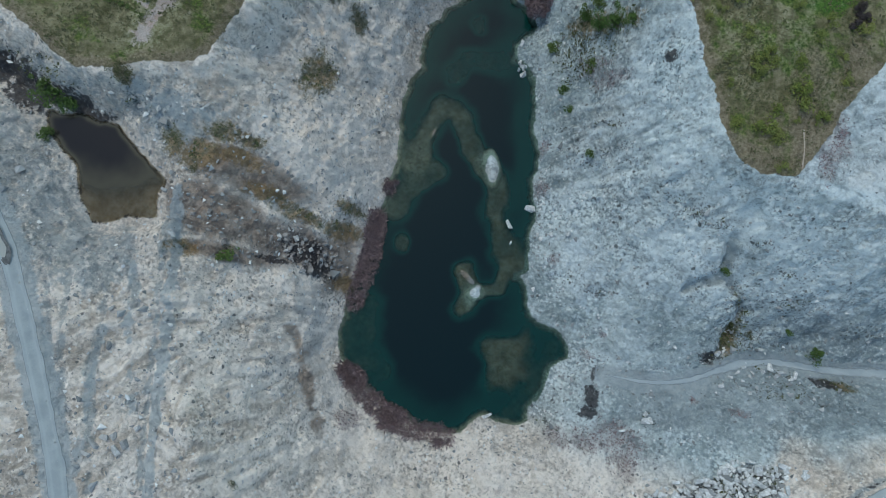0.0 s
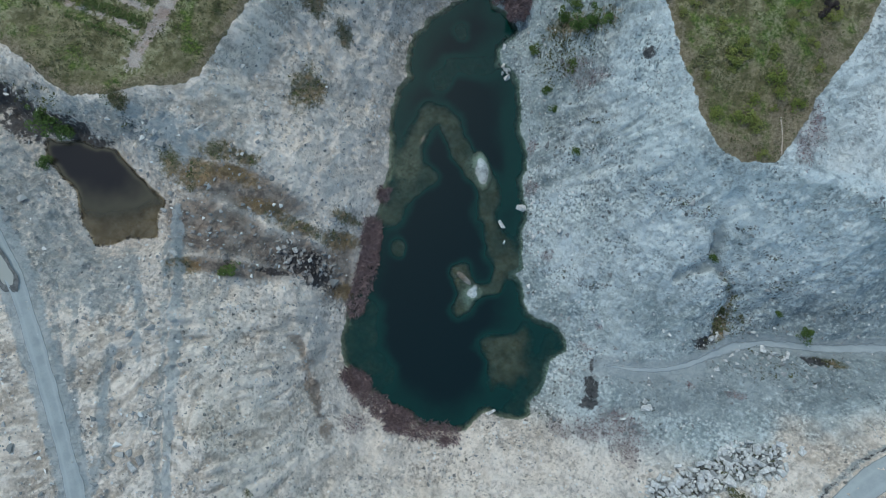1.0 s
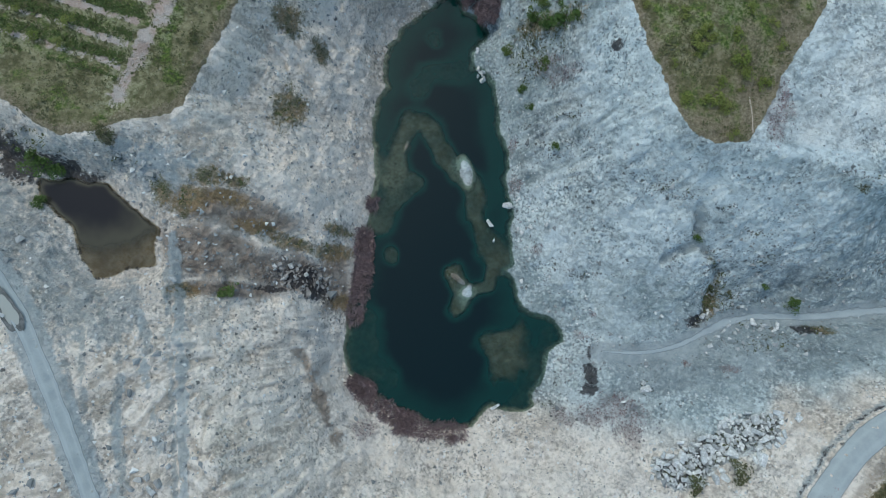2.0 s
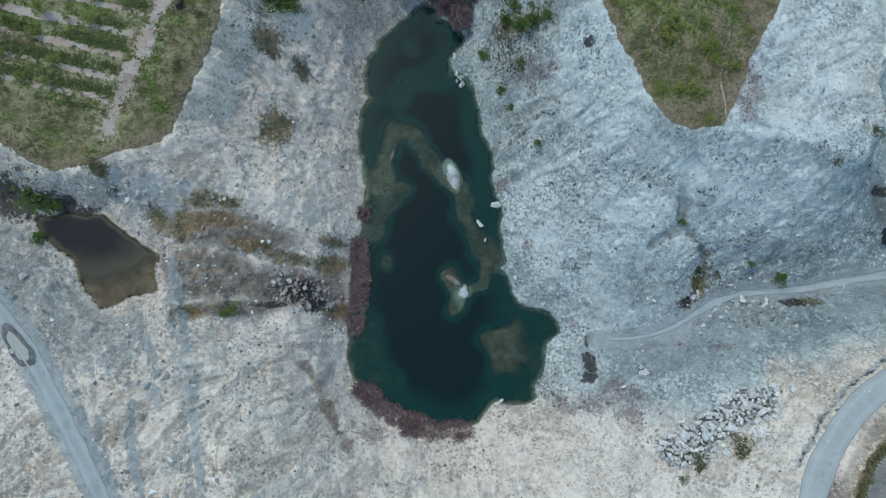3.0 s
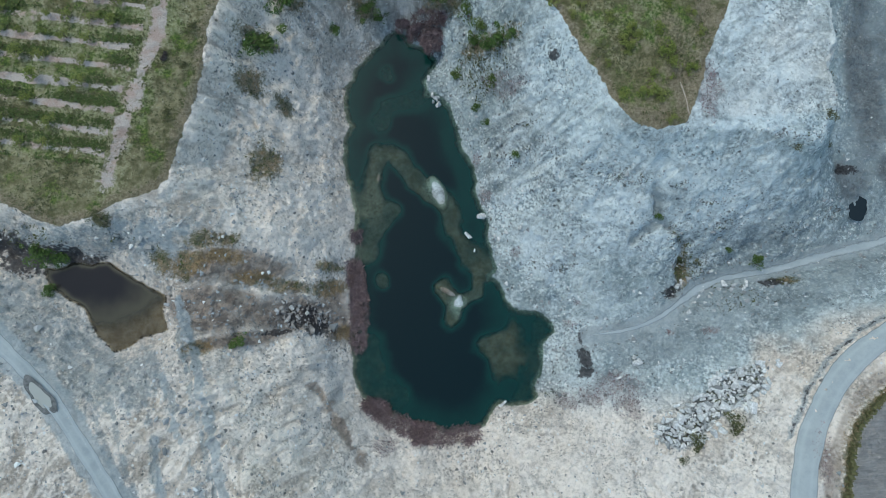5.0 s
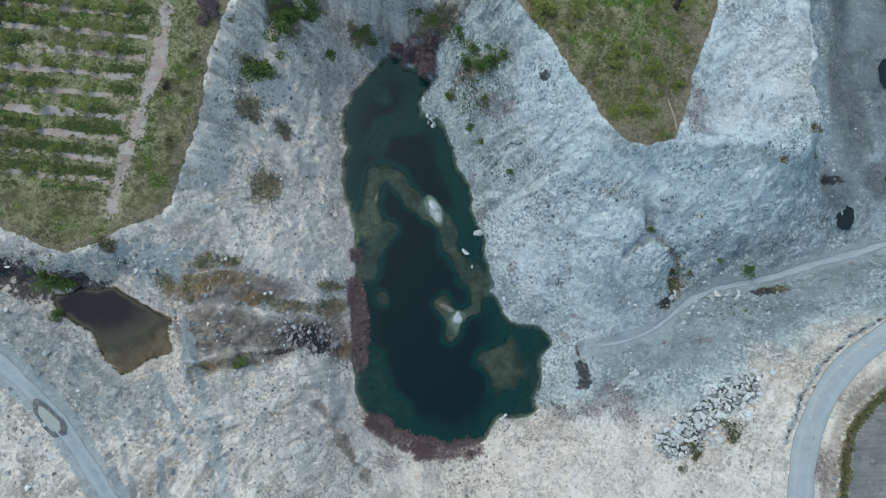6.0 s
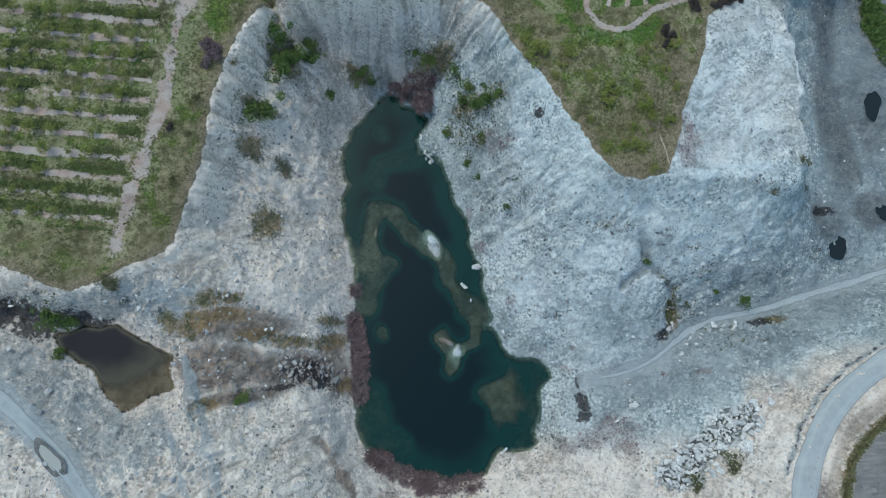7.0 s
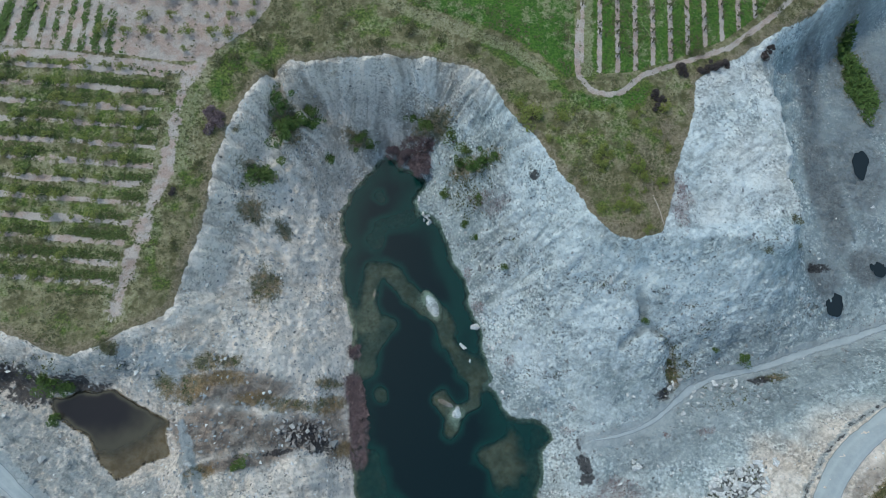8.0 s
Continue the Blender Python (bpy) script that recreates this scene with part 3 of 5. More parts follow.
clothes = {
    "grass": smooth(d_green, 0.8, -0.8), "soil": soil, "lush": lush, "warm": warm, "gravel": gravel,
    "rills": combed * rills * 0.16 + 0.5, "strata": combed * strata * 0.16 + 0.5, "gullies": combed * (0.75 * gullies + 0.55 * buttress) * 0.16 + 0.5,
    "moss": np.maximum(patches(MOSS), 0.62 * verge * smooth(d_plot, 2.8, 1.4) + smooth(np.abs(d_plot - 0.4), 1.6, 0.3)),
    # Damp ground; its HEAP term paints the shade between the heaped blocks.
    "damp": np.maximum(np.maximum(np.maximum(patches(DAMP_AND_SHADE), 0.5 * smooth(net_distance(HEAP), 0.5, -0.6)), 0.45 * smooth(np.abs(d_pond + 0.1), 0.7, 0.1)), smooth(np.abs(d_eroad - 2.7 + 0.25 * grain(gx, gy, 3, 46, 3)), 0.5, 0.05) * ((gx - 70) * 0.9 - (gy + 16) * 1.1 < 2) * 0.5),
    # The HEAP term in the specks adds more painted gap shade over dark soil.
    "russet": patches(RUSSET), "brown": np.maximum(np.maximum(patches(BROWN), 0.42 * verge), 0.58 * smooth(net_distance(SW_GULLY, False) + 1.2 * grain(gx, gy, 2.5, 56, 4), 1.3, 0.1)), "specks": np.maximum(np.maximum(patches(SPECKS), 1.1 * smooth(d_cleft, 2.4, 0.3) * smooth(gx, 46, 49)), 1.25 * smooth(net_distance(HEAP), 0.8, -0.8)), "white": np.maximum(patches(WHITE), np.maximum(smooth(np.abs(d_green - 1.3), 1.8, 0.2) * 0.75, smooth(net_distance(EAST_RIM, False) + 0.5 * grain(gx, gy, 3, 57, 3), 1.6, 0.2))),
    # Grooves and bluish ground; HEAP again darkens the block gaps as painted shade.
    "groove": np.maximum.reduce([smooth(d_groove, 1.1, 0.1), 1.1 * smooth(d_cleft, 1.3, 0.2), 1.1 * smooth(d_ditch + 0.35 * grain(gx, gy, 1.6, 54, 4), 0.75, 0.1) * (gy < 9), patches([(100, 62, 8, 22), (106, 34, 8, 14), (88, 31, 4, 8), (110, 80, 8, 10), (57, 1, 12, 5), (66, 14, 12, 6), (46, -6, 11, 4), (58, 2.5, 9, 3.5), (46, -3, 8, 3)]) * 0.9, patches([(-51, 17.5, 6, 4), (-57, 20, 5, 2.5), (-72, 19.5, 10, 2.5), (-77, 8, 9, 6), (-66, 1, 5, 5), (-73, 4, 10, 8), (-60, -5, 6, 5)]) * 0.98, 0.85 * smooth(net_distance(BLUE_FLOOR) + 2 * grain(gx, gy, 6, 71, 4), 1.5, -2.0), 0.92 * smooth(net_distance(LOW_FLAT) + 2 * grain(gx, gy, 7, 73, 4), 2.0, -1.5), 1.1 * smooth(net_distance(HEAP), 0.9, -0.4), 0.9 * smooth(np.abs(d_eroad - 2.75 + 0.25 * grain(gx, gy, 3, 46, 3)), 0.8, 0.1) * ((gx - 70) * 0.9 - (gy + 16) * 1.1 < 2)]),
    "rim": np.maximum(smooth(d_green, -3.2, -0.3), patches([(48, 40, 3, 7), (46, 52, 2, 6), (52, 55, 3, 5), (40, 36, 4, 2)]) + 0.55 * patches([(42, 43, 7, 9)])),
    "hay": np.maximum(smooth(d_field, 4.0, 2.4) * smooth(d_field, 0.2, 1.2) * (gy > 69), 0.32 * west_block + 0.6 * smooth(d_ftrack, 6, 1) + 0.3 * smooth(d_field, 0, -2) * stripes(row_e, 22, 4.6, 0.7) + 0.35 * smooth(grain(gx, gy, 7, 55, 4), 0, 0.5)),
    "mud": patches([(105, 72, 7, 16), (100, 50, 6, 12), (91, 46, 4, 16), (97, 27, 5, 4), (86, 26, 4, 4), (92, 70, 4, 10), (115, 55, 6, 25)]),
    "tilled": smooth(d_plot, 0.2, -1.0), "sand": smooth(-d_shore, 0.0, 1.2) + smooth(-d_pond, -0.3, 0.5),
}

n = Nodes("pale_rock_and_turf")
huge, big, mid, fine, grit = n.noise(0.028, 3), n.noise(0.11, 5, 0.6, distort=0.6), n.noise(0.5, 6, 0.68), n.noise(2.0, 6, 0.72), n.noise(7.0, 4, 0.75)
rills_in, strata_in = n.attribute("rills"), n.attribute("strata")
blue_grey = n.mix(n.span(big, 0.32, 0.68), (0.35, 0.425, 0.435), (0.54, 0.605, 0.605))
warm_grey = n.mix(n.span(big, 0.32, 0.68), (0.66, 0.565, 0.475), (0.88, 0.775, 0.67))
tone = n.math("ADD", n.attribute("warm"), n.math("MULTIPLY", n.math("SUBTRACT", huge, 0.5), 0.8))
rock = n.mix(n.span(tone, 0.12, 0.8), blue_grey, warm_grey)
pale = n.mix(n.span(tone, 0.2, 0.7), (0.735, 0.81, 0.82), (0.93, 0.845, 0.755))
rock = n.mix(n.span(n.math("ADD", n.math("MULTIPLY", n.attribute("white"), 0.62), n.math("MULTIPLY", mid, 0.9)), 0.48, 0.88), rock, pale)
rock = n.mix(n.span(n.noise(0.75, 5, 0.7), 0.34, 0.48, 0.45, 0.0), rock, n.mix(n.span(tone, 0.2, 0.7), (0.27, 0.32, 0.335), (0.37, 0.335, 0.30)))
# Mineral streaks down the slope and beds along it, broken by noise, plus painted rill shade.
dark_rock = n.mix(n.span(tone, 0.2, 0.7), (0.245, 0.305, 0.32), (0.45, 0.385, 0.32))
stain = n.noise(0.055, 4, 0.6, distort=0.8)
rock = n.mix(n.span(stain, 0.34, 0.48, 0.5, 0.0), rock, dark_rock)
rock = n.mix(n.span(stain, 0.53, 0.66, 0.0, 0.4), rock, pale)
blotch = n.noise(0.42, 5, 0.66, distort=0.7)
rock = n.mix(n.span(blotch, 0.36, 0.50, 0.55, 0.0), rock, dark_rock)
rock = n.mix(n.span(blotch, 0.54, 0.66, 0.0, 0.55), rock, pale)
# Shading put into the colour: troughs of rills and gullies darken, crests pale.
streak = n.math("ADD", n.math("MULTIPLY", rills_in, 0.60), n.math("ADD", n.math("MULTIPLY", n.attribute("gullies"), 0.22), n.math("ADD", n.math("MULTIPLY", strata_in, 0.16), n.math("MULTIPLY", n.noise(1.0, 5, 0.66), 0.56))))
gully_shade = n.attribute("gullies")
rock = n.mix(n.span(gully_shade, 0.36, 0.49, 0.6, 0.0), rock, dark_rock)
rock = n.mix(n.span(gully_shade, 0.51, 0.64, 0.0, 0.5), rock, pale)
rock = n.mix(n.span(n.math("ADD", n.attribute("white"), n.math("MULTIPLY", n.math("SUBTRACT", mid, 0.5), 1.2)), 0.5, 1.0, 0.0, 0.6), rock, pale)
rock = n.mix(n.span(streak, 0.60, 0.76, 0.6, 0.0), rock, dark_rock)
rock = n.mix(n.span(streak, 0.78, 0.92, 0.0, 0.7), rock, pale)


def crack(scale, width, detail=4):
    return n.span(n.math("ABSOLUTE", n.math("SUBTRACT", n.noise(scale, detail, 0.6, distort=0.4), 0.5)), 0.0, width, 1.0, 0.0)


broken = n.span(n.noise(0.16, 4, 0.6), 0.42, 0.60)
cracks = n.math("MULTIPLY", n.math("MAXIMUM", crack(0.3, 0.016), n.math("MULTIPLY", crack(0.8, 0.026), 0.8)), n.math("ADD", n.math("MULTIPLY", broken, 0.8), 0.1))
rock = n.mix(n.math("MULTIPLY", cracks, 0.42), rock, (0.17, 0.175, 0.175))
# Crumbs and small stones: single dots, dense in some places and rare in others.
def dots(scale, radius, density, channel):
    cell = n.add("TexVoronoi", Scale=scale)
    bent = n.add("VectorMath")
    bent.operation = "MULTIPLY_ADD"
    wave = n.add("TexNoise", Scale=scale * 1.6, Detail=3.0)
    n.link(n.place(), wave.inputs["Vector"])
    n.link(wave.outputs["Color"], bent.inputs[0])
    bent.inputs[1].default_value = (0.9 / scale,) * 3
    n.link(n.place(), bent.inputs[2])
    n.link(bent.outputs[0], cell.inputs["Vector"])
    own = n.add("SeparateColor")
    n.link(cell.outputs["Color"], own.inputs[0])
    return n.math("MULTIPLY", n.span(cell.outputs["Distance"], radius * 0.7, radius * 1.15, 1.0, 0.0), n.math("LESS_THAN", own.outputs[channel], density))


crumbly = n.span(n.noise(0.13, 5, 0.65, distort=0.6), 0.43, 0.63)
dark_share = n.math("ADD", n.math("MULTIPLY", crumbly, 0.13), n.math("ADD", n.math("MULTIPLY", n.attribute("specks"), 0.5), n.math("MULTIPLY", n.attribute("russet"), 0.35)))
mottle = n.noise(1.8, 2, 0.5)
rock = n.mix(n.math("MULTIPLY", n.span(mottle, 0.50, 0.64), n.math("ADD", n.math("MULTIPLY", crumbly, 0.65), 0.16)), rock, dark_rock)
rock = n.mix(n.math("MULTIPLY", n.span(mottle, 0.34, 0.48, 1.0, 0.0), n.math("ADD", n.math("MULTIPLY", crumbly, 0.65), 0.2)), rock, pale)
rock = n.mix(n.math("MULTIPLY", dots(1.8, 0.36, dark_share, 0), 0.62), rock, (0.13, 0.14, 0.145))
rock = n.mix(n.math("MULTIPLY", dots(1.0, 0.34, n.math("ADD", n.math("MULTIPLY", dark_share, 0.4), 0.012), 1), 0.85), rock, (0.10, 0.105, 0.105))
rock = n.mix(n.math("MULTIPLY", dots(1.5, 0.34, n.math("ADD", n.math("MULTIPLY", crumbly, 0.14), 0.03), 2), 0.85), rock, (0.86, 0.86, 0.84))
rock = n.mix(n.span(n.math("ADD", n.attribute("mud"), n.math("SUBTRACT", mid, 0.5)), 0.15, 0.75, 0.0, 0.85), rock, n.mix(n.span(fine, 0.35, 0.65), (0.11, 0.12, 0.125), (0.21, 0.225, 0.23)))
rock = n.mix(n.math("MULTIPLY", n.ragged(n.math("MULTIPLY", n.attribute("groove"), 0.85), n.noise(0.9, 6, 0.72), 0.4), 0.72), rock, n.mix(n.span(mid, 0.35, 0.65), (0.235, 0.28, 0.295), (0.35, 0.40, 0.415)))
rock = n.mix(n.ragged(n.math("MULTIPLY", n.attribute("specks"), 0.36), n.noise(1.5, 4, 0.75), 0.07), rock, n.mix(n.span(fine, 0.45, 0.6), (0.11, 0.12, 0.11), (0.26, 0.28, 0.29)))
rock = n.mix(n.span(n.math("ADD", n.attribute("brown"), n.math("SUBTRACT", mid, 0.5)), 0.12, 0.65, 0.0, 0.88), rock, n.mix(n.span(mid, 0.4, 0.6), (0.17, 0.13, 0.105), (0.39, 0.31, 0.25)))
russet = n.mix(n.span(grit, 0.45, 0.6), (0.15, 0.105, 0.11), (0.30, 0.25, 0.25))
rock = n.mix(n.math("MULTIPLY", n.ragged(n.attribute("russet"), n.noise(1.3, 6, 0.8), 0.2), 0.35), rock, russet)
silt = n.mix(n.span(mid, 0.35, 0.65), (0.25, 0.215, 0.17), (0.38, 0.355, 0.32))
rock = n.mix(n.math("MULTIPLY", n.span(n.attribute("sand"), 0.55, 0.95), n.math("SUBTRACT", 1.0, n.attribute("white"))), rock, silt)
moss = n.mix(n.span(n.math("ADD", mid, n.math("MULTIPLY", n.attribute("brown"), 0.25)), 0.42, 0.62), n.mix(n.span(fine, 0.4, 0.6), (0.10, 0.105, 0.05), (0.19, 0.17, 0.095)), n.mix(n.span(grit, 0.4, 0.6), (0.20, 0.125, 0.055), (0.36, 0.26, 0.14)))
rock = n.mix(n.math("MULTIPLY", n.ragged(n.attribute("moss"), n.noise(1.1, 6, 0.8), 0.3), 0.88), rock, moss)
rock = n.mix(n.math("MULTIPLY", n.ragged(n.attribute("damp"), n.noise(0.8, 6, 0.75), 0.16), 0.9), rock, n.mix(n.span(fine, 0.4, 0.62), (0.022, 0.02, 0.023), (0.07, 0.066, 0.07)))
road_tone = n.mix(n.span(n.noise(0.8, 5, 0.7), 0.35, 0.65), (0.325, 0.375, 0.395), (0.43, 0.47, 0.48))
rock = n.mix(n.math("MULTIPLY", n.ragged(n.attribute("gravel"), mid, 0.3), 0.8), rock, road_tone)
tilled = n.mix(n.span(n.noise(1.1, 6, 0.75, (0.18, 1.6, 1.0)), 0.35, 0.65), (0.26, 0.25, 0.24), (0.35, 0.335, 0.32))
rock = n.mix(n.attribute("tilled"), rock, tilled)
# Turf: dry thatch, green patches, lush grass, bare strips between the rows.
dry = n.mix(n.span(mid, 0.34, 0.66), (0.135, 0.125, 0.06), (0.32, 0.29, 0.17))
green = n.mix(n.span(fine, 0.38, 0.62), (0.06, 0.10, 0.022), (0.19, 0.24, 0.06))
turf = n.mix(n.span(n.math("ADD", n.noise(0.22, 5, 0.7), n.math("MULTIPLY", n.attribute("lush"), 0.3)), 0.50, 0.64), dry, green)
deep_green = n.mix(n.span(fine, 0.35, 0.65), (0.04, 0.11, 0.016), (0.11, 0.215, 0.035))
turf = n.mix(n.span(n.math("ADD", n.attribute("lush"), n.math("SUBTRACT", mid, 0.5)), 0.45, 0.8), turf, deep_green)
earth = n.mix(n.span(n.noise(0.3, 4, 0.6), 0.4, 0.62), n.mix(n.span(grit, 0.4, 0.62), (0.46, 0.395, 0.35), (0.62, 0.545, 0.49)), n.mix(n.span(grit, 0.4, 0.62), (0.42, 0.30, 0.25), (0.58, 0.455, 0.39)))
turf = n.mix(n.math("MULTIPLY", n.ragged(n.attribute("hay"), mid, 0.3), 0.7), turf, n.mix(n.span(fine, 0.35, 0.65), (0.25, 0.245, 0.12), (0.42, 0.40, 0.26)))
turf = n.mix(n.math("MULTIPLY", n.ragged(n.math("MULTIPLY", n.attribute("rim"), 0.8), n.noise(0.5, 6, 0.75), 0.3), 0.75), turf, n.mix(n.span(fine, 0.35, 0.65), (0.17, 0.135, 0.09), (0.34, 0.275, 0.195)))
turf = n.mix(n.ragged(n.attribute("soil"), n.noise(1.0, 6, 0.75), 0.2), turf, earth)
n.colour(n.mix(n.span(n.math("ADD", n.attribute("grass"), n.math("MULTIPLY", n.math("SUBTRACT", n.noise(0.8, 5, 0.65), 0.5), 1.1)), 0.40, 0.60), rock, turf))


def facets(scale):
    """Broken faces: each cell of rock is a plane with a tilt of its own. Gives its height."""
    bent = n.add("VectorMath")
    bent.operation = "MULTIPLY_ADD"
    wave = n.add("TexNoise", Scale=scale * 0.9, Detail=3.0)
    n.link(n.place(), wave.inputs["Vector"])
    n.link(wave.outputs["Color"], bent.inputs[0])
    bent.inputs[1].default_value = (0.9 / scale,) * 3
    n.link(n.place(), bent.inputs[2])
    cell = n.add("TexVoronoi", Scale=scale)
    n.link(bent.outputs[0], cell.inputs["Vector"])
    tilt, off, rise = n.add("VectorMath"), n.add("VectorMath"), n.add("VectorMath")
    tilt.operation, off.operation, rise.operation = "SUBTRACT", "SUBTRACT", "DOT_PRODUCT"
    n.link(cell.outputs["Color"], tilt.inputs[0])
    tilt.inputs[1].default_value = (0.5, 0.5, 0.5)
    n.link(bent.outputs[0], off.inputs[0])
    n.link(cell.outputs["Position"], off.inputs[1])
    n.link(tilt.outputs[0], rise.inputs[0])
    n.link(off.outputs[0], rise.inputs[1])
    return rise.outputs["Value"]


coarse_face, small_face = facets(0.42), facets(1.25)
bare_here = n.math("SUBTRACT", 1.0, n.attribute("grass"))
broken_faces = n.math("MULTIPLY", n.math("ADD", n.math("MULTIPLY", coarse_face, 1.5), n.math("MULTIPLY", small_face, n.math("ADD", n.math("MULTIPLY", crumbly, 2.4), 0.7))), n.math("MULTIPLY", bare_here, n.span(n.attribute("gravel"), 0.1, 0.5, 1.0, 0.1)))
lumps = n.math("ADD", n.math("MULTIPLY", fine, 0.8), n.math("ADD", n.math("MULTIPLY", mid, 1.6), n.math("ADD", n.math("MULTIPLY", grit, 0.2), broken_faces)))
n.bump(n.math("SUBTRACT", lumps, n.math("MULTIPLY", cracks, 0.5)), 0.95, 0.40)
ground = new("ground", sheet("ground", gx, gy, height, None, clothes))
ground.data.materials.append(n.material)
tagged(ground, "pale blue-grey quarry rock with grassy plateaus above", "ground", kind="structure")


# ---- water ----
def water_material(name, deep, milk, tint, murk):
    """Water that hides its bed the more the deeper it is, under a thin mirror of sky."""
    n = Nodes(name)
    out = n.tree.nodes["Material Output"]
    depth = n.attribute("depth")
    clear = n.add("BsdfTransparent")
    n.put((*tint, 1.0), clear.inputs[0])
    body = n.add("BsdfDiffuse")
    cloud = n.math("MULTIPLY", n.math("SUBTRACT", n.noise(0.09, 4), 0.5), 1.6)
    n.put(n.mix(n.span(n.math("ADD", depth, cloud), 0.6 * murk, 2.5 * murk), milk, deep), body.inputs[0])
    thick = n.add("MixShader")
    n.put(n.span(depth, 0.0, murk, 0.10, 1.0), thick.inputs[0])
    n.link(clear.outputs[0], thick.inputs[1])
    n.link(body.outputs[0], thick.inputs[2])
    shine = n.add("BsdfGlossy", Roughness=0.06)
    n.put((0.9, 0.95, 1.0, 1.0), shine.inputs[0])
    ripple = n.add("Bump", Strength=0.12, Distance=0.05)
    n.link(n.noise(1.4, 3), ripple.inputs["Height"])
    n.link(ripple.outputs[0], shine.inputs["Normal"])
    edge = n.add("Fresnel", IOR=1.33)
    both = n.add("MixShader")
    n.link(edge.outputs[0], both.inputs[0])
    n.link(thick.outputs[0], both.inputs[1])
    n.link(shine.outputs[0], both.inputs[2])
    n.link(both.outputs[0], out.inputs["Surface"])
    return n.material


def water(name, outline_distance, box, level, material, label, category):
    i0, i1 = np.searchsorted(ax_x, box[:2])
    j0, j1 = np.searchsorted(ax_y, box[2:])
    cut = (slice(j0, j1), slice(i0, i1))
    wet = outline_distance[cut] < 1.1
    wet = wet[:-1, :-1] | wet[1:, 1:] | wet[1:, :-1] | wet[:-1, 1:]
    ob = new(name, sheet(name, gx[cut], gy[cut], gx[cut] * 0 + level, wet, {"depth": level - height[cut]}))
    ob.data.materials.append(material)
    return tagged(ob, label, category, kind="structure")


water("lake_water", d_shore, (-24, 29, -27, 71), 0.0, water_material("lake_water", (0.0022, 0.0115, 0.0130), (0.0045, 0.036, 0.030), (0.70, 0.80, 0.72), 1.9),
      "dark green still lake water over pale shoals", "lake")
water("pond_water", d_pond, (-80, -46, -5, 21), POND_LEVEL, water_material("pond_water", (0.012, 0.011, 0.013), (0.075, 0.068, 0.046), (0.84, 0.80, 0.68), 1.5),
      "murky brown shallow pond water below the cliff", "pond")


def plain(name, a, b, scale, rough=0.9, bump=0.3):
    n = Nodes(name, rough)
    n.colour(n.mix(n.span(n.noise(scale, 5, 0.7), 0.35, 0.65), a, b))
    return n.bump(n.noise(scale * 3, 4, 0.7), bump, 0.08).material


# ---- roads ----
def ribbon(name, line, half, material, label, category, lift=0.07, ragged=0.25, seed=1, taper=0.0):
    """A road laid along a line, following the ground, with uneven edges and ruts."""
    p, k = densely(line, 0.6)
    p = np.array([np.convolve(np.pad(p[:, c], 6, mode="edge"), np.ones(13) / 13, "valid") for c in (0, 1)]).T
    way = np.gradient(p, axis=0)
    way /= np.hypot(way[:, 0], way[:, 1])[:, None] + 1e-9
    side = np.stack([-way[:, 1], way[:, 0]], 1)
    across = np.linspace(-1, 1, 11)
    s = k * len(p) * 0.6
    width = (half + ragged * grain(s, s * 0 + seed, 5, seed, 3)) * (1 - 0.75 * taper * smooth(k, 0.86, 1.0))
    x = p[:, 0, None] + side[:, 0, None] * across * width[:, None]
    y = p[:, 1, None] + side[:, 1, None] * across * width[:, None]
    rut = -0.05 * np.exp(-((np.abs(across) - 0.45) / 0.14) ** 2)
    z = ground_height(x, y) + lift + rut - 0.12 * (np.abs(across) > 0.95)
    ob = new(name, sheet(name, x, y, z, None, {"across": np.abs(across)[None, :] + 0 * x}))
    ob.data.materials.append(material)
    return tagged(ob, label, category, kind="structure")


def road_material(name, light, dark, fray):
    """Packed gravel, smooth in the wheel lanes, that thins out at its edges over the ground below; fray: where the thinning begins."""
    n = Nodes(name, 0.95)
    tone = n.mix(n.span(n.noise(0.35, 5, 0.65), 0.35, 0.65), dark, light)
    across = n.attribute("across")
    lane = n.math("SUBTRACT", 1.0, n.math("MULTIPLY", n.math("ABSOLUTE", n.math("SUBTRACT", across, 0.45)), 4.0))
    tone = n.mix(n.span(n.math("ADD", lane, n.math("MULTIPLY", n.noise(0.5, 5, 0.7), 0.9)), 0.5, 1.6, 0.0, 0.45), tone, tuple(c * 1.14 for c in light))
    n.colour(n.mix(n.span(n.noise(5, 3, 0.7), 0.58, 0.7, 0, 0.3), tone, tuple(c * 0.7 for c in dark)))
    n.bump(n.noise(3, 5, 0.7), 0.4, 0.08)
    edge = n.math("ADD", n.span(across, fray, 1.0), n.math("MULTIPLY", n.math("SUBTRACT", n.noise(0.7, 5, 0.65), 0.5), 0.9))
    fade = n.add("MixShader")
    n.link(n.span(edge, 0.10, 0.75), fade.inputs[0])
    n.link(n.bsdf.outputs[0], fade.inputs[1])
    n.link(n.add("BsdfTransparent").outputs[0], fade.inputs[2])
    n.link(fade.outputs[0], n.tree.nodes["Material Output"].inputs["Surface"])
    return n.material


blue_gravel = road_material("blue_grey_gravel", (0.355, 0.392, 0.40), (0.30, 0.335, 0.346), 0.72)
track_gravel = road_material("pale_track_grit", (0.38, 0.425, 0.44), (0.32, 0.365, 0.385), 0.0)
ribbon("footpath", [(46.0, 43.2), (46.8, 41.6), (46.6, 40.2), (47.2, 39), (47.1, 37.8), (47.6, 37), (47.6, 36), (47.3, 35.2)], 0.11, plain("bare_chalk", (0.36, 0.30, 0.24), (0.52, 0.45, 0.38), 2.0), "thin bare footpath over the grassy plateau", "path", ragged=0.06, seed=6)
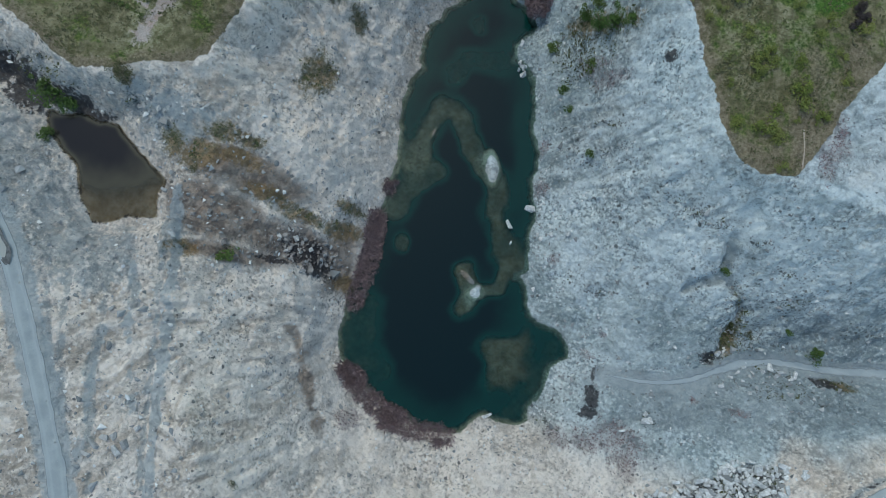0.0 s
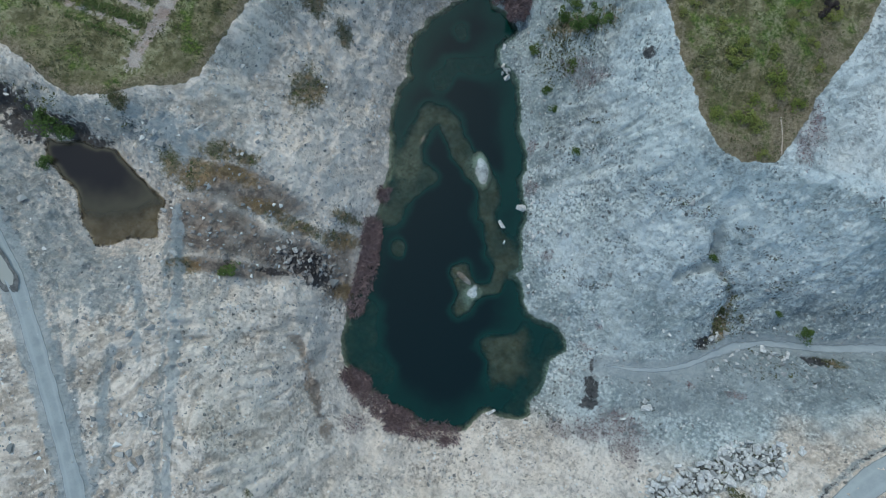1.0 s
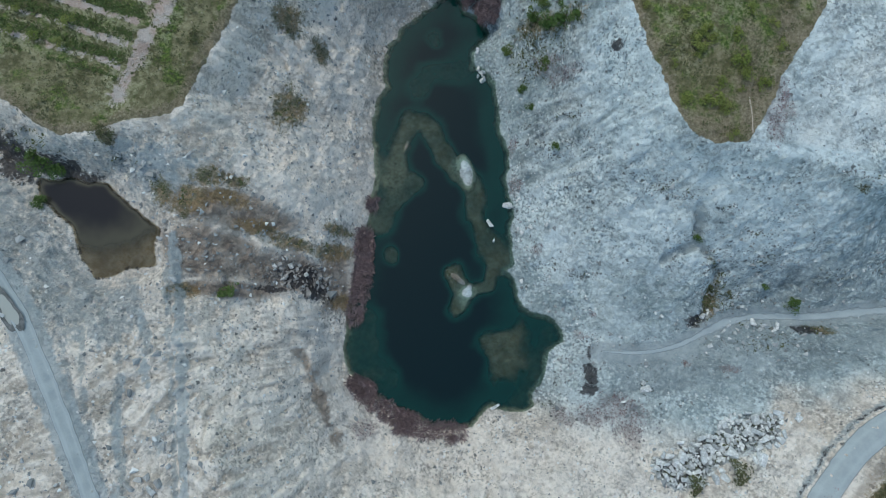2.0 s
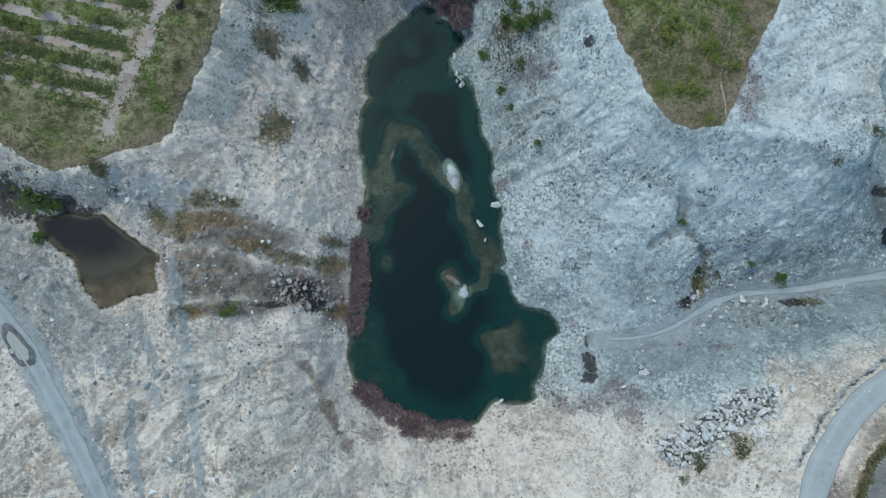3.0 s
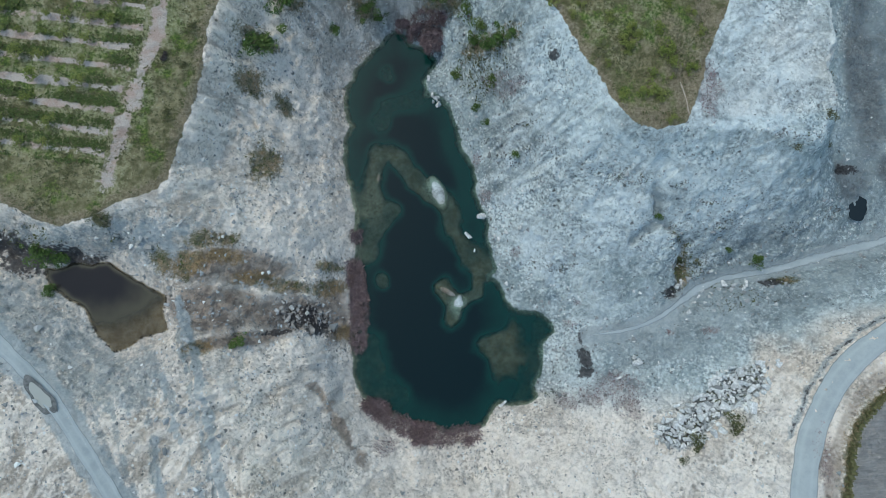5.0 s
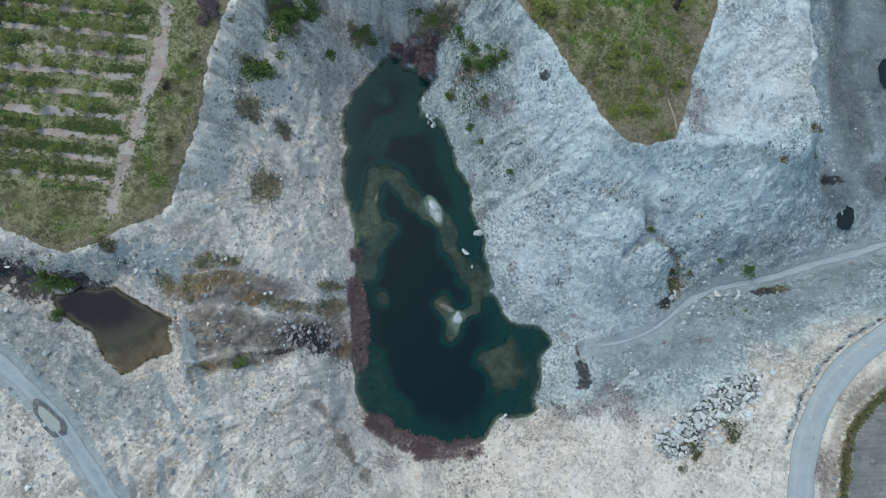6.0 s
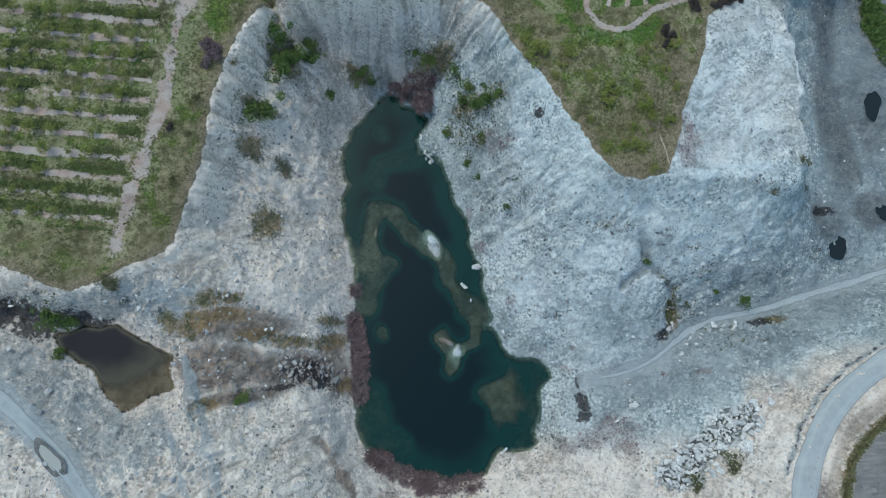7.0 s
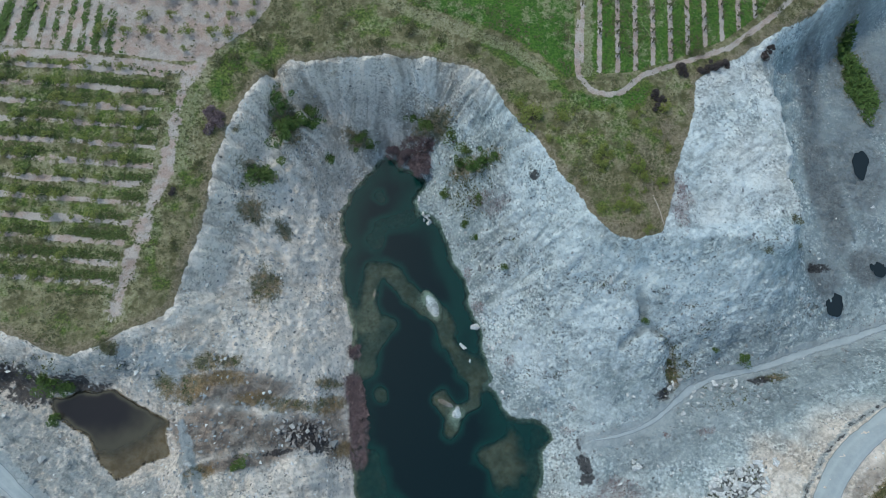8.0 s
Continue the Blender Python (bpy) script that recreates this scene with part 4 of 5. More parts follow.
ribbon("quarry_road", WEST_ROAD, 1.4, blue_gravel, "narrow blue-grey gravel road across the quarry floor", "road", seed=3)
ribbon("haul_road", EAST_ROAD, 2.3, blue_gravel, "wide blue-grey gravel haul road with dark edges", "road", seed=4)
ribbon("dirt_track", TRACK, 1.4, track_gravel, "faint grey dirt track leading to the lake", "track", ragged=0.5, seed=5, taper=1.0)


# ---- puddle and small ponds, each in its own hollow ----
def puddle(name, cx, cy, rx, ry, turn, material, label, rim=None):
    """A shallow pool with an uneven outline, and a low rim of mud round it."""
    level = float(ground_height(cx, cy)) + 0.12
    count = 40
    for part_name, low, high, top, mat in (("mud_rim", 0.86, 1.42, 0.10, rim), ("pool", 0.0, 1.0, 0.05, material)):
        if mat is None:
            continue
        rings = np.linspace(low, high, 6)
        a = np.linspace(0, 2 * np.pi, count + 1)
        wob = 1 + 0.16 * np.sin(2 * a + cx) + 0.10 * np.sin(3 * a + cy) + 0.05 * np.sin(7 * a)
        r, aa = np.meshgrid(rings, a)
        w = r * wob[:, None]
        u, v = w * rx * np.cos(aa), w * ry * np.sin(aa)
        x, y = cx + u * math.cos(turn) - v * math.sin(turn), cy + u * math.sin(turn) + v * math.cos(turn)
        k = (r - low) / (high - low)
        z = np.full(x.shape, level + top) if part_name == "pool" else np.maximum(level + 0.12 * np.sin(np.pi * np.clip(k, 0, 1)), ground_height(x, y) + 0.05 - 0.3 * (k > 0.95))
        mesh = sheet(part_name, x, y, z, None, {"depth": (1 - r) * 1.2 if part_name == "pool" else r})
        mesh.materials.append(mat)
        if part_name == "pool":
            ob = new(name, mesh)
            tagged(ob, label, "puddle", kind="structure")
        else:
            tagged(new("mud_bank", mesh), "dark wet mud bank round a pool", "mud", kind="structure")


wet_mud = plain("wet_mud", (0.075, 0.08, 0.08), (0.17, 0.175, 0.175), 1.5, 0.6)
milky = Nodes("milky_water", 0.12).colour((0.36, 0.37, 0.34)).material
dark_water = Nodes("dark_pool_water", 0.1).colour((0.016, 0.024, 0.028)).material
puddle("puddle", -67.7, -7.6, 2.55, 1.25, math.radians(-52), milky, "oval milky grey puddle beside the gravel road", wet_mud)
puddle("pool_water", 86.6, 20, 2.6, 2.4, 0.3, dark_water, "small dark pool below the rock face")
puddle("pool_water", 100.2, 50.4, 1.9, 3.2, -0.1, dark_water, "long dark pool in the gully floor")
puddle("pool_water", 98.4, 26.4, 2.0, 1.6, 0.2, dark_water, "small dark pool in the gully floor")


# ---- stones ----
def hull(points):
    bm = bmesh.new()
    for p in points:
        bm.verts.new(p)
    found = bmesh.ops.convex_hull(bm, input=bm.verts)
    bmesh.ops.delete(bm, geom=list({v for v in found["geom_interior"] + found["geom_unused"] if isinstance(v, bmesh.types.BMVert)}), context="VERTS")
    return bm


def stone_material(name, low, high):
    n = Nodes(name, 0.9)
    info = n.add("ObjectInfo")
    tone = n.mix(info.outputs["Random"], low, high)
    tone = n.mix(n.span(n.noise(2.2, 6, 0.7), 0.42, 0.62), n.mix(0.45, tone, (0.22, 0.22, 0.21)), tone)
    n.colour(n.mix(n.span(n.noise(9, 3, 0.7), 0.6, 0.7, 0, 0.6), tone, (0.25, 0.24, 0.22)))
    return n.bump(n.noise(4, 5, 0.7), 0.6, 0.08).material


limestone = stone_material("white_limestone", (0.60, 0.62, 0.62), (0.86, 0.86, 0.84))
grey_limestone = stone_material("grey_limestone", (0.30, 0.30, 0.295), (0.58, 0.575, 0.56))
rng = np.random.RandomState(5)
boulder_meshes = []
for n_shape in range(12):
    corners = np.array([(a, b, c) for a in (-1, 1) for b in (-1, 1) for c in (-1, 1)]) * rng.uniform((0.62, 0.42, 0.32), (1.0, 0.72, 0.6))
    pts = corners * rng.uniform(0.62, 1.12, (8, 3)) + rng.normal(size=(8, 3)) * 0.10
    pts = np.concatenate([pts, rng.normal(size=(3, 3)) * 0.42])
    bm = hull(pts.tolist())
    bmesh.ops.bevel(bm, geom=list(bm.edges), offset=0.03, segments=1, affect="EDGES")
    mesh = bpy.data.meshes.new("boulder")
    bm.to_mesh(mesh)
    bm.free()
    mesh.materials.append(limestone)
    boulder_meshes.append(mesh)
grey_meshes = [mesh.copy() for mesh in boulder_meshes]
for mesh in grey_meshes:
    mesh.materials[0] = grey_limestone


def boulder(x, y, r, label, group, sink=0.3, tall=1.0):
    ob = new("boulder", (grey_meshes if "grey" in label else boulder_meshes)[rng.randint(len(boulder_meshes))])
    z = float(ground_height(x, y))
    turn = Euler((rng.uniform(-0.3, 0.3), rng.uniform(-0.3, 0.3), rng.uniform(0, 6.28)))
    ob.matrix_basis = Matrix.LocRotScale((x, y, z + r * tall * sink), turn, (r * rng.uniform(0.9, 1.35), r * rng.uniform(0.8, 1.1), r * tall))
    return tagged(ob, label, "boulder", group)


LAKE_STONES = [(7, 19.5, 0.85), (10.1, 23.5, 1.1), (12.2, -16.4, 0.75), (8.2, 16.1, 0.5), (13.4, 18.3, 0.6), (15, 19.4, 0.6), (17.9, 20, 0.6), (12.7, 18.9, 0.5),
               (0.3, 55, 0.75), (1.9, 50.5, 0.6), (2.2, 48.9, 0.75), (1.3, 49.7, 0.55), (0.9, 51.2, 0.5), (2.0, 50.0, 0.45)]
for x, y, r in LAKE_STONES:
    bottom = float(ground_height(x, y))
    boulder(x, y, r, "white limestone boulder at the lake's edge", "boulders at the lake", sink=0.45, tall=max(1.0, (0.4 - bottom) / (0.85 * r)))
TRACK_STONES = [(59.4, 6, .7), (61.3, 5.6, .55), (63.6, 5.6, .8), (62.9, 4.8, .6), (56, 0.5, .5), (54.8, 4.7, .5), (53.9, 3.6, .5), (52.8, 2.4, .45), (51.3, 0.5, .55), (56.3, 4.2, .45), (39.4, -9.3, .95),
                (40.3, -8.9, .6), (35.7, -12.1, .7), (39.3, -8.1, .5), (50.7, 6.6, .45), (49.8, 5.9, .5), (41.5, 4.9, .45), (40.2, 5.3, .45), (56.6, 8.6, .45), (64.3, -10.4, .7), (64.3, -9.7, .5), (58, 4.9, .5), (60.4, 4.7, .45)]
for x, y, r in TRACK_STONES:
    boulder(x, y, r, "pale limestone boulder beside the dirt track", "boulders by the track")
RUBBLE = [(-30.6, 6.8, .7), (-30.1, 6.9, .6), (-29.2, 5.7, .95), (-28, 6, .7), (-24.8, 6.4, .85), (-23.9, 6, .7), (-26.7, 4.5, .7), (-30.1, 3.1, .6), (-35.1, 0.3, .7), (-36.9, 1.3, .6), (-24.3, 12.9, .8),
          (-23.2, 12.5, .55), (-28.3, 3.8, .6), (-31.5, 4.6, .6), (-26.9, 0.4, .6), (-23, 2.5, .6), (-36.1, 0.8, .5), (-44, 2.5, .55), (-49.3, 7.1, .55), (-45.7, 0.5, .85), (-45.9, -6.7, .5), (-37.5, -23.3, .7),
          (-41.9, -7.2, .6), (-35.4, -26.2, .6), (-54, 20.4, .7), (-52.6, 19, .6), (-51.4, 17.3, .9), (-55.5, 18.6, .6), (-53.4, 17.9, .5), (-56.6, 19.6, .5)]
for x, y, r in RUBBLE:
    boulder(x, y, 0.82 * r, "grey angular limestone boulder on brown rubble", "boulders on the saddle")
for x, y, r in [(-44.6, -31.6, 0.8), (-42.2, -30, 0.7), (-40.4, -30.6, 0.9), (-39.6, -28.2, 0.6), (-45, -33.2, 0.6), (-41.3, -31.8, 0.8), (-43.4, -30.4, 0.7)]:
    boulder(x, y, r, "weathered grey limestone outcrop block on the quarry floor", "outcrop blocks", sink=0.1)
# The heap of quarried blocks.
placed = []
while len(placed) < 210:
    x, y = rng.uniform(38, 62), rng.uniform(-25, -9)
    d = float(edge_distance(np.array([x]), np.array([y]), HEAP)[0])
    r = float(np.clip(rng.lognormal(-0.48, 0.46), 0.3, 1.4))
    if d < rng.normal(-0.5, 0.9) and all(math.hypot(x - a, y - b) > 0.58 * (r + c) for a, b, c in placed):
        placed.append((x, y, r))
    elif rng.rand() < 0.004:
        placed.append((x, y, 0.25))
for x, y, r in placed:
    boulder(x, y, r, "white angular limestone block in a loose heap", "blocks in the heap")


def scatter(name, count, where, size, label, category, material, corners=9, seed=1, flat=0.7, box=(-95, 108, -50, 95)):
    """Many small stones in one mesh: where(x, y) gives the chance of one at a place."""
    r = np.random.RandomState(seed)
    shapes = []
    for _ in range(8):
        bm = hull((r.normal(size=(corners, 3)) * (1, 0.85, flat)).tolist())
        bm.verts.ensure_lookup_table()
        bm.verts.index_update()
        v = np.array([v.co[:] for v in bm.verts])
        shapes.append((v / np.abs(v).max(), [[q.index for q in f.verts] for f in bm.faces]))
        bm.free()
    verts, faces, total = [], [], 0
    tries = 0
    while total < count and tries < 60:
        tries += 1
        x, y = r.uniform(box[0], box[1], 4000), r.uniform(box[2], box[3], 4000)
        ok = r.rand(4000) < where(x, y)
        z = ground_height(x, y)
        for cx, cy, cz in zip(x[ok], y[ok], z[ok]):
            v, f = shapes[r.randint(8)]
            s = size * r.lognormal(0, 0.45)
            a = r.uniform(0, 6.28)
            m = np.array([[math.cos(a), -math.sin(a), 0], [math.sin(a), math.cos(a), 0], [0, 0, 1]]) * s
            base = sum(map(len, verts))if not verts else base + len(verts[-1])
            verts.append(v @ m.T + (cx, cy, cz + 0.25 * s))
            faces += [[q + base for q in one] for one in f]
            total += 1
            if total >= count:
                break
    mesh = bpy.data.meshes.new(name)
    mesh.from_pydata(np.concatenate(verts).tolist(), [], faces)
    mesh.materials.append(material)
    ob = new(name, mesh)
    return tagged(ob, label, category, kind="stuff")


def loose_stone_material():
    n = Nodes("loose_stones", 0.95)
    island = n.add("NewGeometry").outputs["Random Per Island"]
    n.colour(n.mix(n.span(island, 0.78, 0.95), n.mix(island, (0.20, 0.21, 0.21), (0.42, 0.43, 0.43)), (0.76, 0.76, 0.74)))
    return n.material


def field_of(values):
    def chance(x, y):
        u, v = np.interp(x, ax_x, np.arange(len(ax_x))), np.interp(y, ax_y, np.arange(len(ax_y)))
        return sample(values, u, v)
    return chance


bare = smooth(d_green, 0.5, 2) * smooth(d_shore, 0.3, 1) * smooth(d_pond, 0.3, 1) * smooth(d_wroad, 1.8, 2.6) * smooth(d_eroad, 3, 3.6) * (d_plot > 1)
pebble_places = bare * np.clip(0.10 + 0.4 * clothes["specks"] + 0.3 * clothes["brown"] + 0.5 * smooth(d_shore, 7, 2) * (gx > 0) + 0.6 * smooth(np.abs(d_track - 2.5), 2, 0) + 0.35 * clothes["warm"] * (gx < -20), 0, 1)
loose = loose_stone_material()
scatter("loose_stones", 5200, field_of(pebble_places), 0.17, "small pale and grey stones strewn over rock", "stones", loose, seed=8)
scatter("block_chips", 500, field_of(smooth(net_distance(HEAP), 1.0, -0.5)), 0.26, "white limestone chips between the heaped blocks", "rubble", loose, seed=10, box=(37, 63, -26, -8))
scatter("broken_bedrock", 230, field_of(np.maximum(smooth(np.hypot((gx + 27.5) / 7, (gy - 4) / 4), 1.2, 0.4), 0.25 * smooth(np.hypot((gx + 38) / 7, (gy - 4) / 4), 1.2, 0.4))), 0.36, "angular grey bedrock slabs broken across the saddle", "rubble",
        plain("bedrock_slabs", (0.12, 0.11, 0.105), (0.38, 0.355, 0.33), 0.5), corners=10, seed=12, flat=0.4, box=(-46, -20, -1, 10))
scatter("rock_rubble", 900, field_of(pebble_places ** 2), 0.30, "larger broken limestone pieces strewn over rock", "rubble", loose, corners=12, seed=9)


# ---- plants ----
def leaf_material(name, a, b, c):
    n = Nodes(name, 0.7)
    island = n.add("NewGeometry").outputs["Random Per Island"]
    own = n.add("ObjectInfo").outputs["Random"]
    n.colour(n.mix(n.math("MULTIPLY", own, 0.6), n.mix(island, a, b), c))
    return n.material


spring_leaf = leaf_material("spring_leaves", (0.12, 0.165, 0.035), (0.23, 0.26, 0.065), (0.26, 0.26, 0.085))
deep_leaf = leaf_material("deep_green_leaves", (0.04, 0.085, 0.022), (0.10, 0.17, 0.04), (0.13, 0.17, 0.05))
weed_leaf = leaf_material("weed_leaves", (0.05, 0.085, 0.022), (0.13, 0.165, 0.05), (0.14, 0.16, 0.06))
dull_leaf = leaf_material("dull_olive_leaves", (0.06, 0.075, 0.03), (0.13, 0.14, 0.06), (0.16, 0.14, 0.07))
red_twig = leaf_material("dry_red_twigs", (0.10, 0.07, 0.076), (0.42, 0.32, 0.325), (0.24, 0.18, 0.185))
dark_twig = leaf_material("dark_bare_twigs", (0.05, 0.04, 0.04), (0.15, 0.12, 0.115), (0.12, 0.10, 0.09))
bark = plain("grey_bark", (0.075, 0.06, 0.05), (0.15, 0.125, 0.10), 6)


def leaves(count, spread, leaf, lobes, seed, low=0.15, slim=0.6):
    """Leaf clumps as small bent quads in an uneven crown of several lobes."""
    r = np.random.RandomState(seed)
    centre = r.normal(size=(lobes, 3)) * (0.42, 0.42, 0.22) + (0, 0, 0.62)
    size = r.uniform(0.30, 0.58, lobes)
    verts, faces = [], []
    for k in range(count):
        q = r.randint(lobes)
        d = r.normal(size=3)
        d /= np.linalg.norm(d)
        p = centre[q] + d * size[q] * r.uniform(0.45, 1.0) ** 0.6
        if p[2] < low:
            continue
        p = p * spread
        u = r.normal(size=3)
        u /= np.linalg.norm(u)
        w = np.cross(u, d + r.normal(size=3) * 0.5)
        w /= np.linalg.norm(w) + 1e-6
        s = leaf * r.uniform(0.6, 1.3)
        b = len(verts)
        verts += [p - u * s, p - w * s * slim, p + u * s, p + w * s * slim + (0, 0, s * 0.25)]
        faces += [(b, b + 1, b + 2), (b, b + 2, b + 3)]
    return [tuple(v) for v in verts], faces


def limb(bm, a, b, r0, r1, sides=5):
    a, b = Vector(a), Vector(b)
    turn = (b - a).to_track_quat("Z", "Y").to_matrix()
    rings = []
    for p, r in ((a, r0), (b, r1)):
        rings.append([bm.verts.new(p + turn @ Vector((r * math.cos(2 * math.pi * i / sides), r * math.sin(2 * math.pi * i / sides), 0))) for i in range(sides)])
    for i in range(sides):
        bm.faces.new((rings[0][i], rings[0][(i + 1) % sides], rings[1][(i + 1) % sides], rings[1][i]))


def part(name, data, material, parent, label=""):
    ob = new(name, data)
    if not data.materials:
        data.materials.append(material)
    ob.parent = parent
    return tagged(ob, label)


def plant(name, crown_name, stem_name, seed, count, spread, leaf, lobes, material, label, category, trunk=0.0, limbs=5, slim=0.6):
    """A bush, or a tree where it has a trunk: stems that carry a crown of leaf clumps."""
    r = np.random.RandomState(seed)
    thing = new(name)
    bm = bmesh.new()
    if trunk:
        limb(bm, (0, 0, -0.2), (0.04, 0.03, trunk), 0.11, 0.075, 7)
    for _ in range(limbs):
        a = r.uniform(0, 6.28)
        top = Vector((math.cos(a) * 0.55 * spread, math.sin(a) * 0.55 * spread, trunk + spread * r.uniform(0.45, 0.9)))
        foot = Vector((0.04, 0.03, trunk)) if trunk else Vector((math.cos(a) * 0.08, math.sin(a) * 0.08, -0.15))
        middle = foot.lerp(top, 0.5) + Vector((0, 0, 0.12 * spread))
        limb(bm, foot, middle, 0.055, 0.035)
        limb(bm, middle, top, 0.035, 0.012)
    mesh = bpy.data.meshes.new(stem_name)
    bm.to_mesh(mesh)
    bm.free()
    part(stem_name, mesh, bark, thing)
    v, f = leaves(count, spread, leaf, lobes, seed, 0.12, slim)
    mesh = bpy.data.meshes.new(crown_name)
    mesh.from_pydata([(x, y, z + trunk * 0.85) for x, y, z in v], [], f)
    part(crown_name, mesh, material, thing)
    return tagged(thing, label, category)


used_first = set()


def plant_out(kinds, spots, group, label=""):
    """Stands plants of the given kinds on the ground; the first of each kind is the one that was built."""
    for x, y, size in spots:
        fresh = [k for k in kinds if k.name not in used_first]
        kind = fresh[0] if fresh else kinds[rng.randint(len(kinds))]
        m = Matrix.LocRotScale((x, y, float(ground_height(x, y)) - 0.05), Euler((0, 0, rng.uniform(0, 6.28))), (size * rng.uniform(0.9, 1.15), size * rng.uniform(0.9, 1.15), size * rng.uniform(0.75, 1.0)))
        if kind.name in used_first:
            ob = copy_thing(kind, m)
        else:
            used_first.add(kind.name)
            ob = kind
            ob.matrix_basis = m
        tagged(ob, label, group=group)


spring_bushes = [plant("bush", "crown", "stems", 60 + k, 760, 1.0, 0.09, 9, spring_leaf, "yellow-green leafy bush in spring growth", "bush") for k in range(3)]
deep_bushes = [plant("bush", "crown", "stems", 70 + k, 760, 1.0, 0.09, 9, deep_leaf, "dark green leafy bush on the rock slope", "bush") for k in range(3)]
dull_bushes = [plant("bush", "crown", "stems", 80 + k, 560, 1.0, 0.085, 7, dull_leaf, "dull olive bush with sparse leaves", "bush") for k in range(2)]
bare_bushes = [plant("bare_bush", "twig_mass", "stems", 90 + k, 1500, 1.0, 0.20, 6, dark_twig, "dark leafless thorny bush on the plateau", "bush", limbs=9, slim=0.14) for k in range(2)]
fruit_trees = [plant("fruit_tree", "crown", "trunk", 100 + k, 620, 1.15, 0.10, 8, spring_leaf, "young fruit tree with light green spring leaves", "tree", trunk=0.9) for k in range(4)]
saplings = [plant("sapling", "crown", "trunk", 110 + k, 130, 0.55, 0.09, 4, dull_leaf, "thin young fruit tree in a bare row", "tree", trunk=0.9, limbs=4) for k in range(2)]

CLIFF_BUSHES = [(-26.7, 71.2, 1.7), (-21.9, 71.1, 1.9), (-26.5, 68.4, 1.9), (-28.3, 66.5, 1.3), (-32.2, 57.3, 1.6), (-33.9, 56.9, 1.2), (-24.5, 70, 1.4), (-12.1, 68.6, 1.3), (-9.3, 68, 1.1), (-18.6, 63.9, 0.8),
                (3.5, 69.3, 1.4), (1.1, 70.8, 1.0), (10.6, 58.8, 1.0), (15.1, 56.9, 1.5), (17.6, 57, 1.1), (6.8, 54.4, 0.9), (13.2, 50.4, 0.8), (9.8, 46.6, 0.8), (12, 43.2, 0.6), (11.6, 61.5, 1.3), (9.1, 65.1, 1.5),
                (13.2, 56.6, 1.2), (17.6, 35.4, 0.7), (44.7, 19.7, 0.7), (65.7, 9.9, 1.0), (59.9, 12.8, 0.6), (-37.9, 0.3, 0.9), (-27.6, 72.5, 1.2), (-20.6, 70.2, 1.2), (-30.5, 58.2, 1.0)]
plant_out(deep_bushes, [(x, y, (1.05 if x < -18 else 0.8) * r) for x, y, r in CLIFF_BUSHES], "bushes on the slopes")
TIP_BUSHES = [(44, 35.4, 1.2), (44.2, 48.2, 2.1), (45.5, 46.3, 1.6), (40.1, 40.7, 1.3), (42, 39.7, 1.2), (24.7, 61.7, 1.8), (29.1, 58, 1.1), (34.3, 55.1, 1.3), (27.4, 56, 0.6), (45.3, 57.3, 1.2), (46.4, 60.4, 1.3), (51, 51.6, 1.2),
              (51.8, 60.6, 1.1), (33.3, 46.3, 0.9), (41.2, 44, 0.9), (44.8, 43.3, 0.7), (35.9, 40.2, 1.0), (36.7, 50.3, 1.2), (37.3, 48.8, 1.1), (31.3, 60.9, 1.2), (41, 61.6, 1.2), (23, 64.2, 1.1), (38, 53, 0.9), (39.3, 51.4, 0.8),
              (48.6, 45, 0.9), (49.6, 55.5, 1.1), (43, 52.5, 1.0)]
plant_out(spring_bushes, [(x, y, 0.85 * r) for x, y, r in TIP_BUSHES], "bushes on the plateau")
OLIVE_BUSHES = [(77.6, 44.4, 1.0), (72.9, 34.8, 1.2), (67, 29.4, 1.0), (80.3, 32.4, 0.8), (-35.1, 64.6, 0.8), (55.1, -21.6, 2.0), (47.7, -24.7, 1.5), (44.6, -27.3, 0.9), (-45.6, 11.7, 0.7), (-57.3, 22.3, 1.2), (-58.6, 22.4, 1.0),
                (-24.3, -33, 0.8), (53.3, 10.8, 0.7), (-42, 57, 1.0), (-43.5, 50, 0.9), (-47, 41, 0.9), (-38, 79.5, 1.3), (-34.5, 80, 1.4), (-29, 82.5, 1.3), (-12, 86, 1.2), (2, 82.5, 1.4), (8, 80.5, 1.2), (14, 78, 1.3),
                (-20, 82.5, 1.3), (-5, 81, 1.0), (61.5, 73.2, 1.3), (73, 75, 1.1), (81, 82.5, 1.2)]
plant_out(dull_bushes, OLIVE_BUSHES, "scattered bushes")
plant_out(deep_bushes, [(-69.9, 17.4, 1.2), (-68.2, 16.8, 0.9), (-70.9, 11, 0.8), (-71.5, 18.2, 1.0)], "bushes at the pond", "bright green leafy bush at the pond's edge")
plant_out(bare_bushes, [(x, y, 0.78 * r) for x, y, r in [(50.7, 63.6, 1.5), (50.8, 61, 1.3), (52, 62.6, 1.2), (57.6, 68.8, 1.5), (63.6, 69.2, 1.6), (66.6, 69.6, 1.6), (61.6, 68.6, 1.2), (76.2, 71.8, 1.5), (78, 73.5, 1.2), (-47.3, 51.5, 0.9)]], "bare bushes on the plateau")

